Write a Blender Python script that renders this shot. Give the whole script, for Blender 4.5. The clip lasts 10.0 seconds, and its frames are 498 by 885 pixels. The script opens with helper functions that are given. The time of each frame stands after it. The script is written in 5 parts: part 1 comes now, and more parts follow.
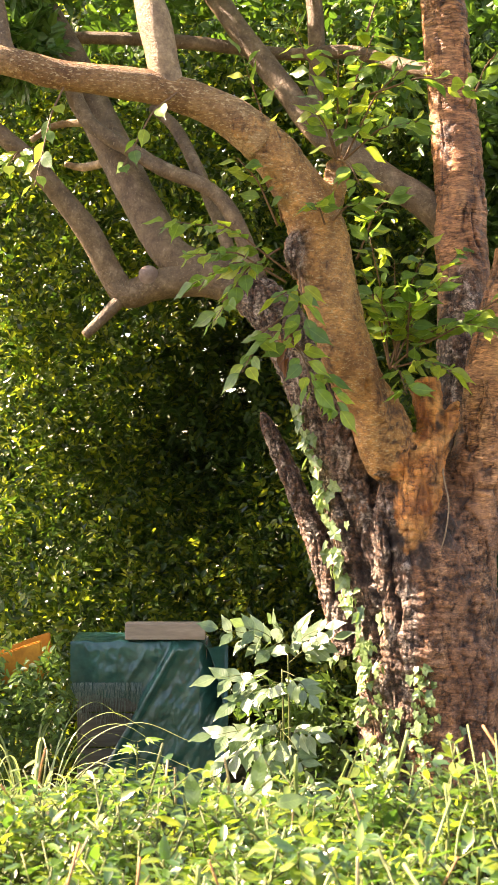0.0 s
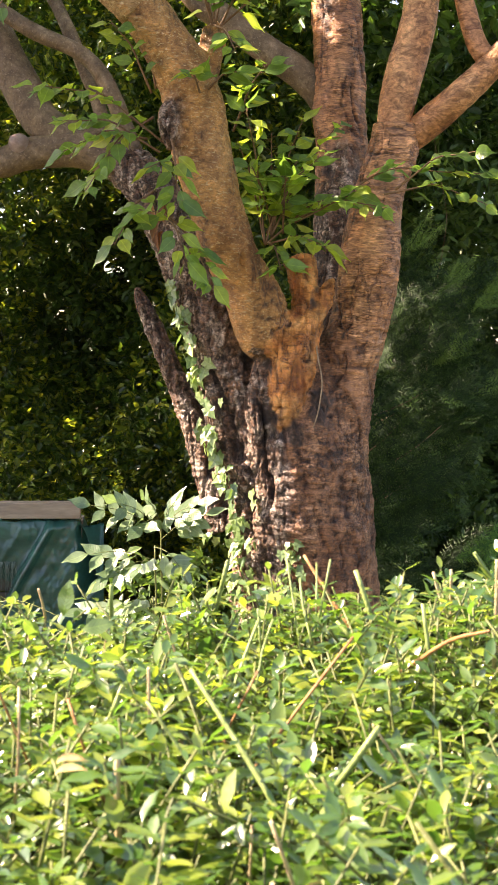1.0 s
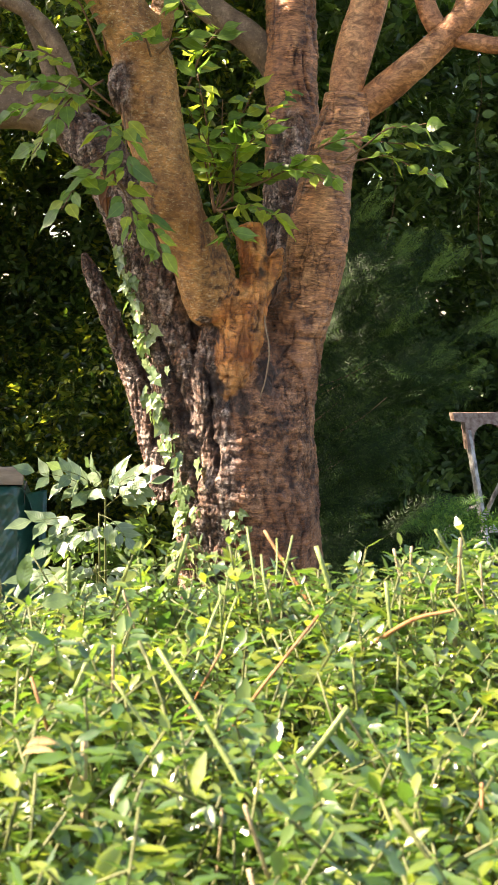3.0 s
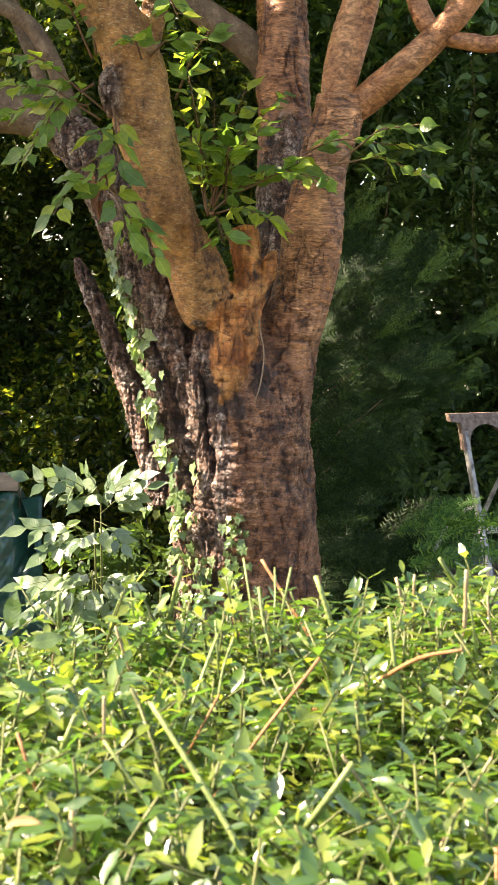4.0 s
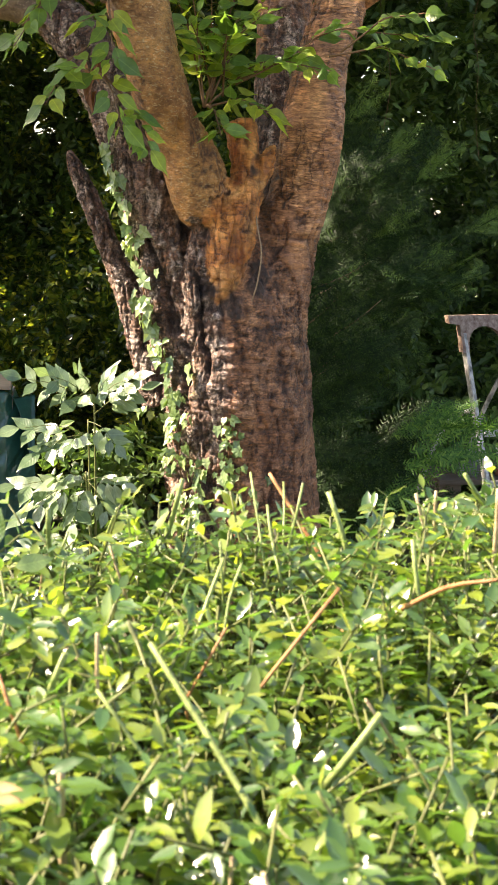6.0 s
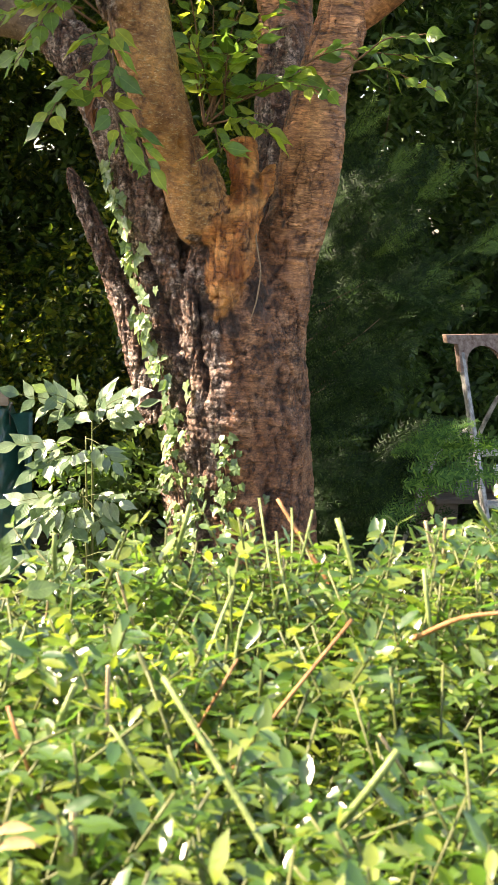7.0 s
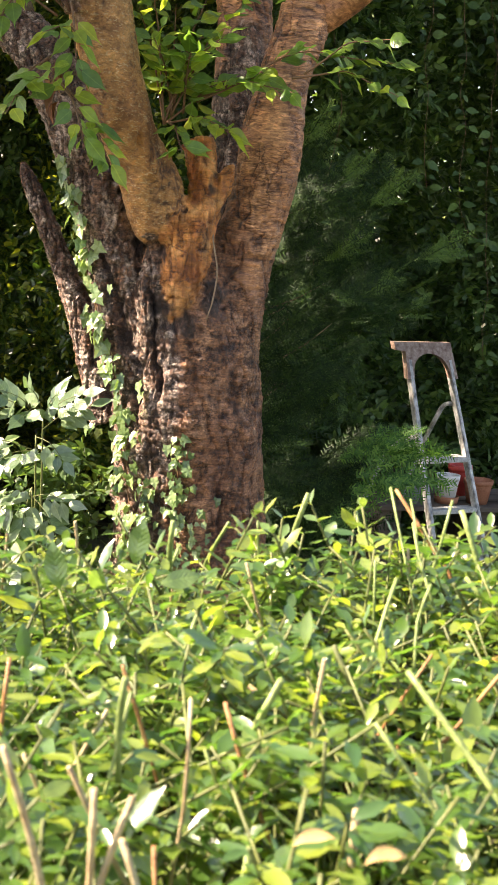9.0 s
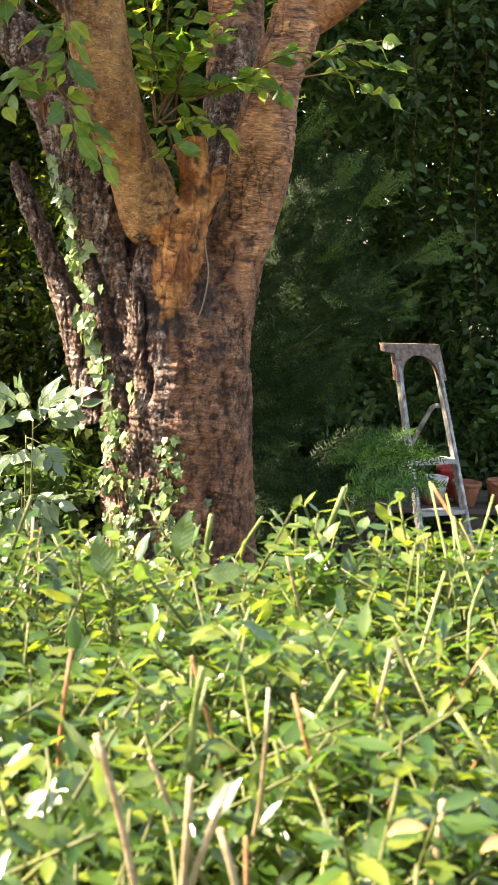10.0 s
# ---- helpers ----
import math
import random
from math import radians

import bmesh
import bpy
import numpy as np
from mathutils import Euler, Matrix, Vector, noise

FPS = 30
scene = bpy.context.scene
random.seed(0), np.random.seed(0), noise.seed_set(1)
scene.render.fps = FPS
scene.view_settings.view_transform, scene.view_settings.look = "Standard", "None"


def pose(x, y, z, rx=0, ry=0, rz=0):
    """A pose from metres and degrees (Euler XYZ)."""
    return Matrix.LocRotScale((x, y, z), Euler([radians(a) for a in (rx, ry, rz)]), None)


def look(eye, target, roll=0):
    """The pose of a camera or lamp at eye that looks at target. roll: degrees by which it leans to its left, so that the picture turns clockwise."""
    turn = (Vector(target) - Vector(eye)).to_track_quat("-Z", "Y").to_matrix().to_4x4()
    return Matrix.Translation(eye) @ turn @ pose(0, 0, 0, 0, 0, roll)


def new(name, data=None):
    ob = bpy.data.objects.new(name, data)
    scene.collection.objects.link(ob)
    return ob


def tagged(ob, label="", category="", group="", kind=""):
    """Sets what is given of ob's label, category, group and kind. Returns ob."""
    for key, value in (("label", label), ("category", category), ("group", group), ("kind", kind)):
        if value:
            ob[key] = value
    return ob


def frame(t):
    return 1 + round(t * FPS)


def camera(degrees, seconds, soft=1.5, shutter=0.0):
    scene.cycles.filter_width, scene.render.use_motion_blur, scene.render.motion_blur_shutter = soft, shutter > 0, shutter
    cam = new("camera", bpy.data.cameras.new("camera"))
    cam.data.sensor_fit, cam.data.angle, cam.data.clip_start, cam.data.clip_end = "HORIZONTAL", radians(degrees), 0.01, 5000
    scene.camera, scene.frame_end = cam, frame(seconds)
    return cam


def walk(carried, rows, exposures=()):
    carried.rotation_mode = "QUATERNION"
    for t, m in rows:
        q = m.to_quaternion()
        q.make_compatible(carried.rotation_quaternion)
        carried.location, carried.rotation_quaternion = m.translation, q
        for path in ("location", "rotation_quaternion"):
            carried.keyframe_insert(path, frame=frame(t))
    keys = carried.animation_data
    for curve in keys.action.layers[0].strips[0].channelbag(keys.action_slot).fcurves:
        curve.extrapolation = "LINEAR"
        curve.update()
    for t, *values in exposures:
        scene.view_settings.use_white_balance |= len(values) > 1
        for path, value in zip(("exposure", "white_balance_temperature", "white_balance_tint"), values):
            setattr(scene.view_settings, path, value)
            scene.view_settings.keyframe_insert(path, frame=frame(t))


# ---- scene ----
cam = camera(22.1, 10.0)
cam.data.dof.use_dof = True
cam.data.dof.focus_distance = 6.6
cam.data.dof.aperture_fstop = 58.0
PATH = [
    (0, (0.0, -0.008, 2.496), (0.001, 1.992, 2.504), 0.0),
    (0.5, (0.018, 0.015, 2.481), (0.088, 2.013, 2.427), 0.2),
    (1, (0.056, 0.031, 2.443), (0.238, 2.015, 2.275), 0.6),
    (1.5, (0.056, 0.039, 2.438), (0.287, 2.014, 2.219), 0.9),
    (2, (0.044, 0.038, 2.444), (0.281, 2.012, 2.228), 1.3),
    (2.5, (0.041, 0.041, 2.444), (0.311, 2.01, 2.228), 1.9),
    (4, (0.047, 0.084, 2.463), (0.325, 2.053, 2.247), 1.1),
    (4.5, (0.049, 0.14, 2.471), (0.353, 2.097, 2.188), 1.0),
    (5, (0.029, 0.168, 2.463), (0.307, 2.113, 2.091), 1.0),
    (5.5, (0.05, 0.173, 2.453), (0.335, 2.116, 2.076), 1.4),
    (7, (0.042, 0.184, 2.459), (0.336, 2.132, 2.115), 2.1),
    (7.5, (0.026, 0.197, 2.45), (0.344, 2.142, 2.112), 2.6),
    (8, (0.002, 0.2, 2.452), (0.333, 2.144, 2.117), 2.7),
    (8.5, (-0.04, 0.228, 2.436), (0.329, 2.165, 2.102), 2.7),
    (9, (-0.082, 0.25, 2.431), (0.327, 2.18, 2.101), 3.8),
    (9.5, (-0.1, 0.25, 2.431), (0.324, 2.177, 2.104), 3.9),
    (10, (-0.115, 0.262, 2.422), (0.319, 2.187, 2.097), 4.1),
]
EXPOSURES = [(0, 2.62, 8500, 27), (1.0, 2.42, 8000, 26), (2.0, 2.3, 7800, 24), (10, 2.25, 7750, 22)]
walk(cam, [(t, look(eye, target, roll)) for t, eye, target, roll in PATH], EXPOSURES)

# ---- light ----
TO_SUN = Vector((-0.70, 0.16, 0.68)).normalized()
world = bpy.data.worlds.new("sky")
scene.world = world
world.use_nodes = True
wn = world.node_tree.nodes
sky = wn.new("ShaderNodeTexSky")
sky.sky_type = "NISHITA"
sky.sun_disc = False
sky.sun_elevation = math.asin(TO_SUN.z)
sky.sun_rotation = math.atan2(TO_SUN.x, TO_SUN.y)
wn["Background"].inputs["Strength"].default_value = 0.095
world.node_tree.links.new(sky.outputs[0], wn["Background"].inputs["Color"])
sun = new("sun", bpy.data.lights.new("sun", "SUN"))
sun.data.energy = 5.0
sun.data.angle = radians(0.53)
sun.data.color = (1.0, 0.93, 0.80)
sun.matrix_world = look(TO_SUN * 30, (0, 0, 0))

rng = np.random.default_rng(7)


# ---- materials ----
class Nodes:
    """A node material under construction."""

    def __init__(self, name):
        self.mat = bpy.data.materials.new(name)
        self.mat.use_nodes = True
        self.tree = self.mat.node_tree
        self.bsdf = self.tree.nodes["Principled BSDF"]
        self.out = self.tree.nodes["Material Output"]
        self.coord = self.add("ShaderNodeTexCoord").outputs["Object"]

    def add(self, kind, **values):
        node = self.tree.nodes.new(kind)
        for key, value in values.items():
            node.inputs[key].default_value = value
        return node

    def link(self, a, b):
        self.tree.links.new(a, b)

    def noise(self, scale, stretch=(1, 1, 1), detail=4.0, rough=0.55, distort=0.0):
        m = self.add("ShaderNodeMapping", Scale=stretch, Rotation=(0.06, -0.05, 0.8))
        self.link(self.coord, m.inputs["Vector"])
        n = self.add("ShaderNodeTexNoise", Scale=scale, Detail=detail, Roughness=rough, Distortion=distort)
        self.link(m.outputs[0], n.inputs["Vector"])
        return n.outputs["Fac"]

    def cracks(self, scale, stretch, wander=0.02):
        """Distance from the nearest joint between uneven plates."""
        bend = self.add("ShaderNodeTexNoise", Scale=14.0, Detail=4.0, Roughness=0.65)
        self.link(self.coord, bend.inputs["Vector"])
        shift = self.add("ShaderNodeVectorMath")
        shift.operation = "MULTIPLY_ADD"
        shift.inputs[1].default_value = (wander * 4,) * 3
        self.link(bend.outputs["Color"], shift.inputs[0])
        self.link(self.coord, shift.inputs[2])
        m = self.add("ShaderNodeMapping", Scale=stretch, Rotation=(0.06, -0.05, 0.8))
        self.link(shift.outputs[0], m.inputs["Vector"])
        v = self.add("ShaderNodeTexVoronoi", Scale=scale)
        v.feature = "DISTANCE_TO_EDGE"
        self.link(m.outputs[0], v.inputs["Vector"])
        fade = self.ramp(self.noise(9, (1, 1, 1), 4, 0.6), (0.45, (0, 0, 0)), (0.62, (0.16, 0.16, 0.16)))
        return self.mix(1.0, v.outputs["Distance"], fade, "ADD")

    def ramp(self, fac, *stops):
        r = self.add("ShaderNodeValToRGB")
        els = r.color_ramp.elements
        while len(els) < len(stops):
            els.new(0.5)
        for el, (at, col) in zip(els, stops):
            el.position = at
            el.color = (*col, 1) if len(col) == 3 else col
        self.link(fac, r.inputs[0])
        return r.outputs[0]

    def mix(self, fac, a, b, mode="MIX"):
        n = self.tree.nodes.new("ShaderNodeMix")
        n.data_type = "RGBA"
        n.blend_type = mode
        for sock, value in ((n.inputs[0], fac), (n.inputs[6], a), (n.inputs[7], b)):
            if isinstance(value, (int, float)):
                sock.default_value = value
            elif isinstance(value, tuple):
                sock.default_value = (*value, 1)
            else:
                self.link(value, sock)
        return n.outputs[2]

    def bump(self, height, strength, distance, before=None):
        b = self.add("ShaderNodeBump", Strength=strength, Distance=distance)
        self.link(height, b.inputs["Height"])
        if before is not None:
            self.link(before, b.inputs["Normal"])
        return b.outputs[0]

    def finish(self, colour, rough=0.7, normal=None, metal=0.0, spec=0.5):
        self.bsdf.inputs["Metallic"].default_value = metal
        self.bsdf.inputs["Specular IOR Level"].default_value = spec
        for sock, value in ((self.bsdf.inputs["Base Color"], colour), (self.bsdf.inputs["Roughness"], rough)):
            if isinstance(value, tuple):
                sock.default_value = (*value, 1)
            elif isinstance(value, (int, float)):
                sock.default_value = value
            else:
                self.link(value, sock)
        if normal is not None:
            self.link(normal, self.bsdf.inputs["Normal"])
        return self.mat


def layer_old(n):
    """Fissured, scaly red-brown bark."""
    big = n.noise(5, (1, 1, 0.5), 5, 0.6)
    scale = n.noise(46, (1, 1, 1.2), 6, 0.75, 1.0)
    dash = n.noise(44, (0.5, 0.5, 2.3), 5, 0.7, 1.0)
    fine = n.noise(170, (1, 1, 1), 3, 0.65)
    base = n.ramp(big, (0.30, (0.19, 0.077, 0.034)), (0.50, (0.33, 0.146, 0.065)), (0.72, (0.49, 0.26, 0.135)))
    col = n.mix(0.8, base, n.ramp(scale, (0.36, (0.34, 0.28, 0.24)), (0.50, (0.95, 0.93, 0.9)), (0.62, (1.55, 1.55, 1.55))), "MULTIPLY")
    col = n.mix(0.6, col, n.ramp(dash, (0.42, (0.32, 0.27, 0.24)), (0.50, (1, 1, 1)), (0.58, (1.55, 1.52, 1.5))), "MULTIPLY")
    col = n.mix(0.35, col, n.ramp(fine, (0.3, (0.5, 0.5, 0.5)), (0.7, (1.3, 1.3, 1.3))), "MULTIPLY")
    tall = n.ramp(n.cracks(17, (1, 1, 0.30)), (0.0, (0, 0, 0)), (0.09, (1, 1, 1)))
    wrinkle = n.ramp(n.cracks(26, (0.6, 0.6, 2.1), 0.012), (0.0, (0, 0, 0)), (0.10, (1, 1, 1)))
    col = n.mix(1.0, col, n.mix(tall, (0.34, 0.28, 0.25), (1.08, 1.08, 1.08)), "MULTIPLY")
    col = n.mix(1.0, col, n.mix(wrinkle, (0.55, 0.48, 0.44), (1.08, 1.07, 1.06)), "MULTIPLY")
    nor = n.bump(tall, 1.0, 0.014)
    nor = n.bump(wrinkle, 0.9, 0.008, nor)
    nor = n.bump(scale, 1.0, 0.018, nor)
    return col, n.bump(fine, 0.5, 0.004, nor)


def layer_young(n, tones=((0.38, 0.15, 0.038), (0.54, 0.25, 0.072), (0.66, 0.34, 0.115))):
    """Smoother golden bark with fine grain and pale pores."""
    big = n.noise(4, (1, 1, 0.6), 3, 0.55)
    grit = n.noise(46, (0.8, 0.8, 1.3), 6, 0.75)
    pores = n.noise(74, (0.7, 0.7, 1.7), 2, 0.5, 0.8)
    patch = n.ramp(n.noise(5.5, (1, 1, 0.7), 6, 0.7), (0.52, (0, 0, 0)), (0.60, (0.8, 0.8, 0.8)))
    col = n.ramp(big, (0.3, tones[0]), (0.5, tones[1]), (0.7, tones[2]))
    col = n.mix(0.8, col, n.ramp(grit, (0.34, (0.42, 0.37, 0.31)), (0.52, (1, 1, 1)), (0.66, (1.35, 1.32, 1.28))), "MULTIPLY")
    col = n.mix(patch, col, n.mix(1.0, col, (0.52, 0.44, 0.38), "MULTIPLY"))
    col = n.mix(n.ramp(pores, (0.30, (0.65, 0.65, 0.65)), (0.40, (0, 0, 0))), col, (0.16, 0.07, 0.028))
    col = n.mix(n.ramp(pores, (0.59, (0, 0, 0)), (0.64, (0.75, 0.75, 0.75))), col, (0.72, 0.52, 0.28))
    nor = n.bump(grit, 1.0, 0.018)
    return col, n.bump(pores, 0.9, 0.012, nor)


def layer_band(n, cross=2.3, lines=0.8):
    """Golden-brown bark with short cross bands."""
    band = n.noise(30, (0.5, 0.5, cross), 6, 0.72, 1.2)
    dash = n.noise(48, (0.5, 0.5, cross), 4, 0.7, 0.8)
    big = n.noise(4, (1, 1, 0.5), 5, 0.65)
    col = n.ramp(big, (0.3, (0.28, 0.112, 0.044)), (0.5, (0.43, 0.195, 0.080)), (0.72, (0.55, 0.30, 0.145)))
    col = n.mix(0.75, col, n.ramp(band, (0.40, (0.40, 0.33, 0.28)), (0.51, (1, 0.97, 0.95)), (0.60, (1.45, 1.42, 1.38))), "MULTIPLY")
    col = n.mix(0.65, col, n.ramp(dash, (0.36, (0.4, 0.35, 0.32)), (0.52, (1, 1, 1)), (0.66, (1.4, 1.38, 1.36))), "MULTIPLY")
    wrinkle = n.ramp(n.cracks(22, (0.36, 0.36, cross), 0.012), (0.0, (0, 0, 0)), (0.10, (1, 1, 1)))
    split = n.ramp(n.cracks(9, (1, 1, 0.28)), (0.0, (0, 0, 0)), (0.05, (1, 1, 1)))
    col = n.mix(lines, col, n.mix(wrinkle, (0.52, 0.45, 0.40), (1.08, 1.07, 1.06)), "MULTIPLY")
    col = n.mix(lines, col, n.mix(split, (0.40, 0.33, 0.30), (1.04, 1.04, 1.04)), "MULTIPLY")
    nor = n.bump(wrinkle, lines, 0.007)
    nor = n.bump(split, lines, 0.010, nor)
    return col, n.bump(dash, 0.8, 0.008, nor)


def layer_torn(n):
    """Torn orange heartwood with fibres and cross breaks."""
    fib = n.noise(30, (1, 1, 0.2), 5, 0.7, 0.6)
    big = n.noise(9, (1, 1, 0.7), 4, 0.6)
    step = n.noise(30, (0.7, 0.7, 2.0), 5, 0.75, 0.6)
    col = n.ramp(big, (0.34, (0.38, 0.11, 0.024)), (0.50, (0.58, 0.23, 0.058)), (0.68, (0.68, 0.36, 0.14)))
    col = n.mix(0.7, col, n.ramp(fib, (0.38, (0.50, 0.42, 0.36)), (0.54, (1.1, 1.1, 1.1))), "MULTIPLY")
    col = n.mix(0.7, col, n.ramp(step, (0.36, (0.40, 0.32, 0.26)), (0.5, (1, 1, 1)), (0.64, (1.3, 1.3, 1.3))), "MULTIPLY")
    breaks = n.ramp(n.cracks(15, (0.8, 0.8, 1.7)), (0.0, (0, 0, 0)), (0.06, (1, 1, 1)))
    col = n.mix(1.0, col, n.mix(breaks, (0.45, 0.30, 0.22), (1.06, 1.04, 1.0)), "MULTIPLY")
    nor = n.bump(breaks, 1.0, 0.012, n.bump(fib, 1.0, 0.02))
    return col, n.bump(step, 1.0, 0.015, nor)


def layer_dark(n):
    """Dark, cracked grey-brown bark of the old side stems, silvery on the scales; also painted shade on the trunk's
    left.
    """
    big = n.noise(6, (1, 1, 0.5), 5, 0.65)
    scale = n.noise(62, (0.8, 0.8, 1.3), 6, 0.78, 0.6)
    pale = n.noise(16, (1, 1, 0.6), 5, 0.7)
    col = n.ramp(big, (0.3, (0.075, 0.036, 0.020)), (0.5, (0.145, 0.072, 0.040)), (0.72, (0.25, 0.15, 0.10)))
    # Random pale scales, lifted in colour to carry the sun's silver glints.
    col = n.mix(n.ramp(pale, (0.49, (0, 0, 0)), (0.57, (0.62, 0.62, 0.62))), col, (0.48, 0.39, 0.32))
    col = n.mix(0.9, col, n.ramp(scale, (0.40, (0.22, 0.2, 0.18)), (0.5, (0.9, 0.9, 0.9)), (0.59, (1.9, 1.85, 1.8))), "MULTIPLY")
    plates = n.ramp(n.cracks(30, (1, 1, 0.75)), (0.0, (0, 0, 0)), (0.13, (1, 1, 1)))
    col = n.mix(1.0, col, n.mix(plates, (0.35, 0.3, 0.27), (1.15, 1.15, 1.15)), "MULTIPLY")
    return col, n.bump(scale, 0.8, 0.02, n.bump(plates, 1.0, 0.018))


def layer_gum_shade(n):
    """Blackened gummy bark, with the shade of gaps and seams painted in as dark colour."""
    f = n.noise(34, (1, 1, 0.8), 6, 0.75)
    return n.ramp(f, (0.36, (0.022, 0.012, 0.008)), (0.52, (0.06, 0.030, 0.018)), (0.66, (0.20, 0.10, 0.06))), n.bump(f, 1.0, 0.03)


def bark(name, layer):
    n = Nodes(name)
    col, nor = layer(n)
    return n.finish(col, 0.52, nor, spec=0.45)


def bark_grown():
    """The bole's bark: its kinds laid where the mesh says, the dark and black ones partly as painted shade."""
    n = Nodes("grown_cherry_bark")
    col, nor = layer_old(n)
    for name, layer in (("dark", layer_dark), ("band", layer_band), ("young", layer_young), ("torn", layer_torn), ("gum_and_gap_shade", layer_gum_shade)):
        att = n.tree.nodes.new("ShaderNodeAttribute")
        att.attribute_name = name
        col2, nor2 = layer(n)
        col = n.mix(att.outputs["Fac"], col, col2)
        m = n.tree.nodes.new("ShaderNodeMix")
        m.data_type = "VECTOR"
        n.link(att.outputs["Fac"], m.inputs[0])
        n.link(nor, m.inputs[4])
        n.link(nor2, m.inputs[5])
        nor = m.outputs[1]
    # Random plate tone, with shade painted into the cracks and hollows.
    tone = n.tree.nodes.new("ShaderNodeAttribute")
    tone.attribute_name = "tone_and_crack_shade"
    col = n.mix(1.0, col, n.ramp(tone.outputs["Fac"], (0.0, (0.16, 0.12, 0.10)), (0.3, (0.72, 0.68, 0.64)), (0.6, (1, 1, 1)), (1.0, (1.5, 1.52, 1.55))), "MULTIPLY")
    return n.finish(col, 0.45, nor, spec=0.6)


def bark_grey(name="grey_brown_branch_bark", lift=1.0):
    n = Nodes(name)
    rings = n.noise(11, (1, 1, 1), 5, 0.65)
    grit = n.noise(50, (1, 1, 1), 6, 0.75)
    spots = n.noise(90, (1, 1, 1), 3, 0.55)
    col = n.ramp(rings, (0.3, (0.085, 0.052, 0.024)), (0.55, (0.18, 0.118, 0.055)), (0.75, (0.34, 0.24, 0.13)))
    col = n.mix(1.0, col, (lift, lift, lift * 1.15), "MULTIPLY")
    col = n.mix(0.7, col, n.ramp(grit, (0.32, (0.45, 0.42, 0.4)), (0.52, (1, 1, 1)), (0.68, (1.4, 1.38, 1.35))), "MULTIPLY")
    col = n.mix(n.ramp(spots, (0.60, (0, 0, 0)), (0.68, (0.6, 0.6, 0.6))), col, (0.38, 0.28, 0.17))
    nor = n.bump(spots, 0.7, 0.007)
    nor = n.bump(grit, 0.7, 0.012, nor)
    return n.finish(col, 0.55, n.bump(rings, 0.4, 0.02, nor), spec=0.4)


def leaf_mat(name, dark, mid, light, rough=0.38, through_light=0.35, island=True, spec=0.5, coat=0.0):
    n = Nodes(name)
    if island:
        rnd = n.add("ShaderNodeNewGeometry").outputs["Random Per Island"]
    else:
        rnd = n.add("ShaderNodeObjectInfo").outputs["Random"]
    col = n.ramp(rnd, (0.0, dark), (0.55, mid), (1.0, light))
    mottle = n.noise(60 if island else 5, (1, 1, 1), 3)
    relief = mottle
    if not island:
        xyz = n.add("ShaderNodeSeparateXYZ")
        n.link(n.coord, xyz.inputs[0])

        def calc(kind, a, b=0.0, c=0.0):
            m = n.tree.nodes.new("ShaderNodeMath")
            m.operation = kind
            for sock, value in zip(m.inputs, (a, b, c)):
                if isinstance(value, (int, float)):
                    sock.default_value = value
                else:
                    n.link(value, sock)
            return m.outputs[0]

        off = calc("ABSOLUTE", xyz.outputs["Y"])
        side = calc("SINE", calc("MULTIPLY", calc("SUBTRACT", xyz.outputs["X"], off), 52.0))
        relief = calc("ADD", calc("MULTIPLY", side, 0.5), calc("MULTIPLY", mottle, 0.6))
        rib = n.ramp(off, (0.0, (1, 1, 1)), (0.022, (0, 0, 0)))
        vein = n.ramp(side, (0.80, (0, 0, 0)), (1.0, (0.15, 0.15, 0.15)))
        col = n.mix(vein, col, n.mix(1.0, col, (1.5, 1.45, 1.4), "MULTIPLY"))
        col = n.mix(rib, col, n.mix(1.0, col, (1.5, 1.4, 1.35), "MULTIPLY"))
    col = n.mix(0.5, col, n.ramp(mottle, (0.3, (0.65, 0.65, 0.6)), (0.7, (1.15, 1.15, 1.1))), "MULTIPLY")
    n.finish(col, rough, n.bump(relief, 0.3 if island else 0.10, 0.004 if island else 0.02), spec=spec)
    n.bsdf.inputs["Coat Weight"].default_value = coat
    n.bsdf.inputs["Coat Roughness"].default_value = 0.28
    tl = n.add("ShaderNodeBsdfTranslucent")
    warm = n.mix(0.8, col, (1.25, 1.3, 0.55), "MULTIPLY")
    bright = n.mix(1.0, warm, (1.7, 1.7, 1.7), "MULTIPLY")
    n.link(bright, tl.inputs["Color"])
    ms = n.add("ShaderNodeMixShader", Fac=through_light)
    n.link(n.bsdf.outputs[0], ms.inputs[1])
    n.link(tl.outputs[0], ms.inputs[2])
    n.link(ms.outputs[0], n.out.inputs["Surface"])
    return n.mat


def plain(name, a, b, scale=20, stretch=(1, 1, 1), rough=0.7, metal=0.0, bump=0.3, dist=0.01, spec=0.4):
    n = Nodes(name)
    f = n.noise(scale, stretch, 5, 0.6)
    g = n.noise(scale * 6, stretch, 3, 0.6)
    col = n.mix(0.5, n.ramp(f, (0.3, a), (0.7, b)), n.ramp(g, (0.3, (0.6, 0.6, 0.6)), (0.7, (1.1, 1.1, 1.1))), "MULTIPLY")
    return n.finish(col, rough, n.bump(f, bump, dist, n.bump(g, bump * 0.6, dist * 0.3)), metal, spec)


M_GROWN = bark_grown()
M_YOUNG = bark("smooth_golden_bark", lambda n: layer_young(n, ((0.27, 0.125, 0.042), (0.40, 0.21, 0.080), (0.52, 0.31, 0.14))))
M_BAND = bark("banded_red_bark", lambda n: layer_band(n, 0.9, 0.3))
M_GREY = bark_grey()
# The grey bark again at twice the brightness, for branches struck by sun.
M_GREY_LIT = bark_grey("sunlit_branch_bark", 2.0)
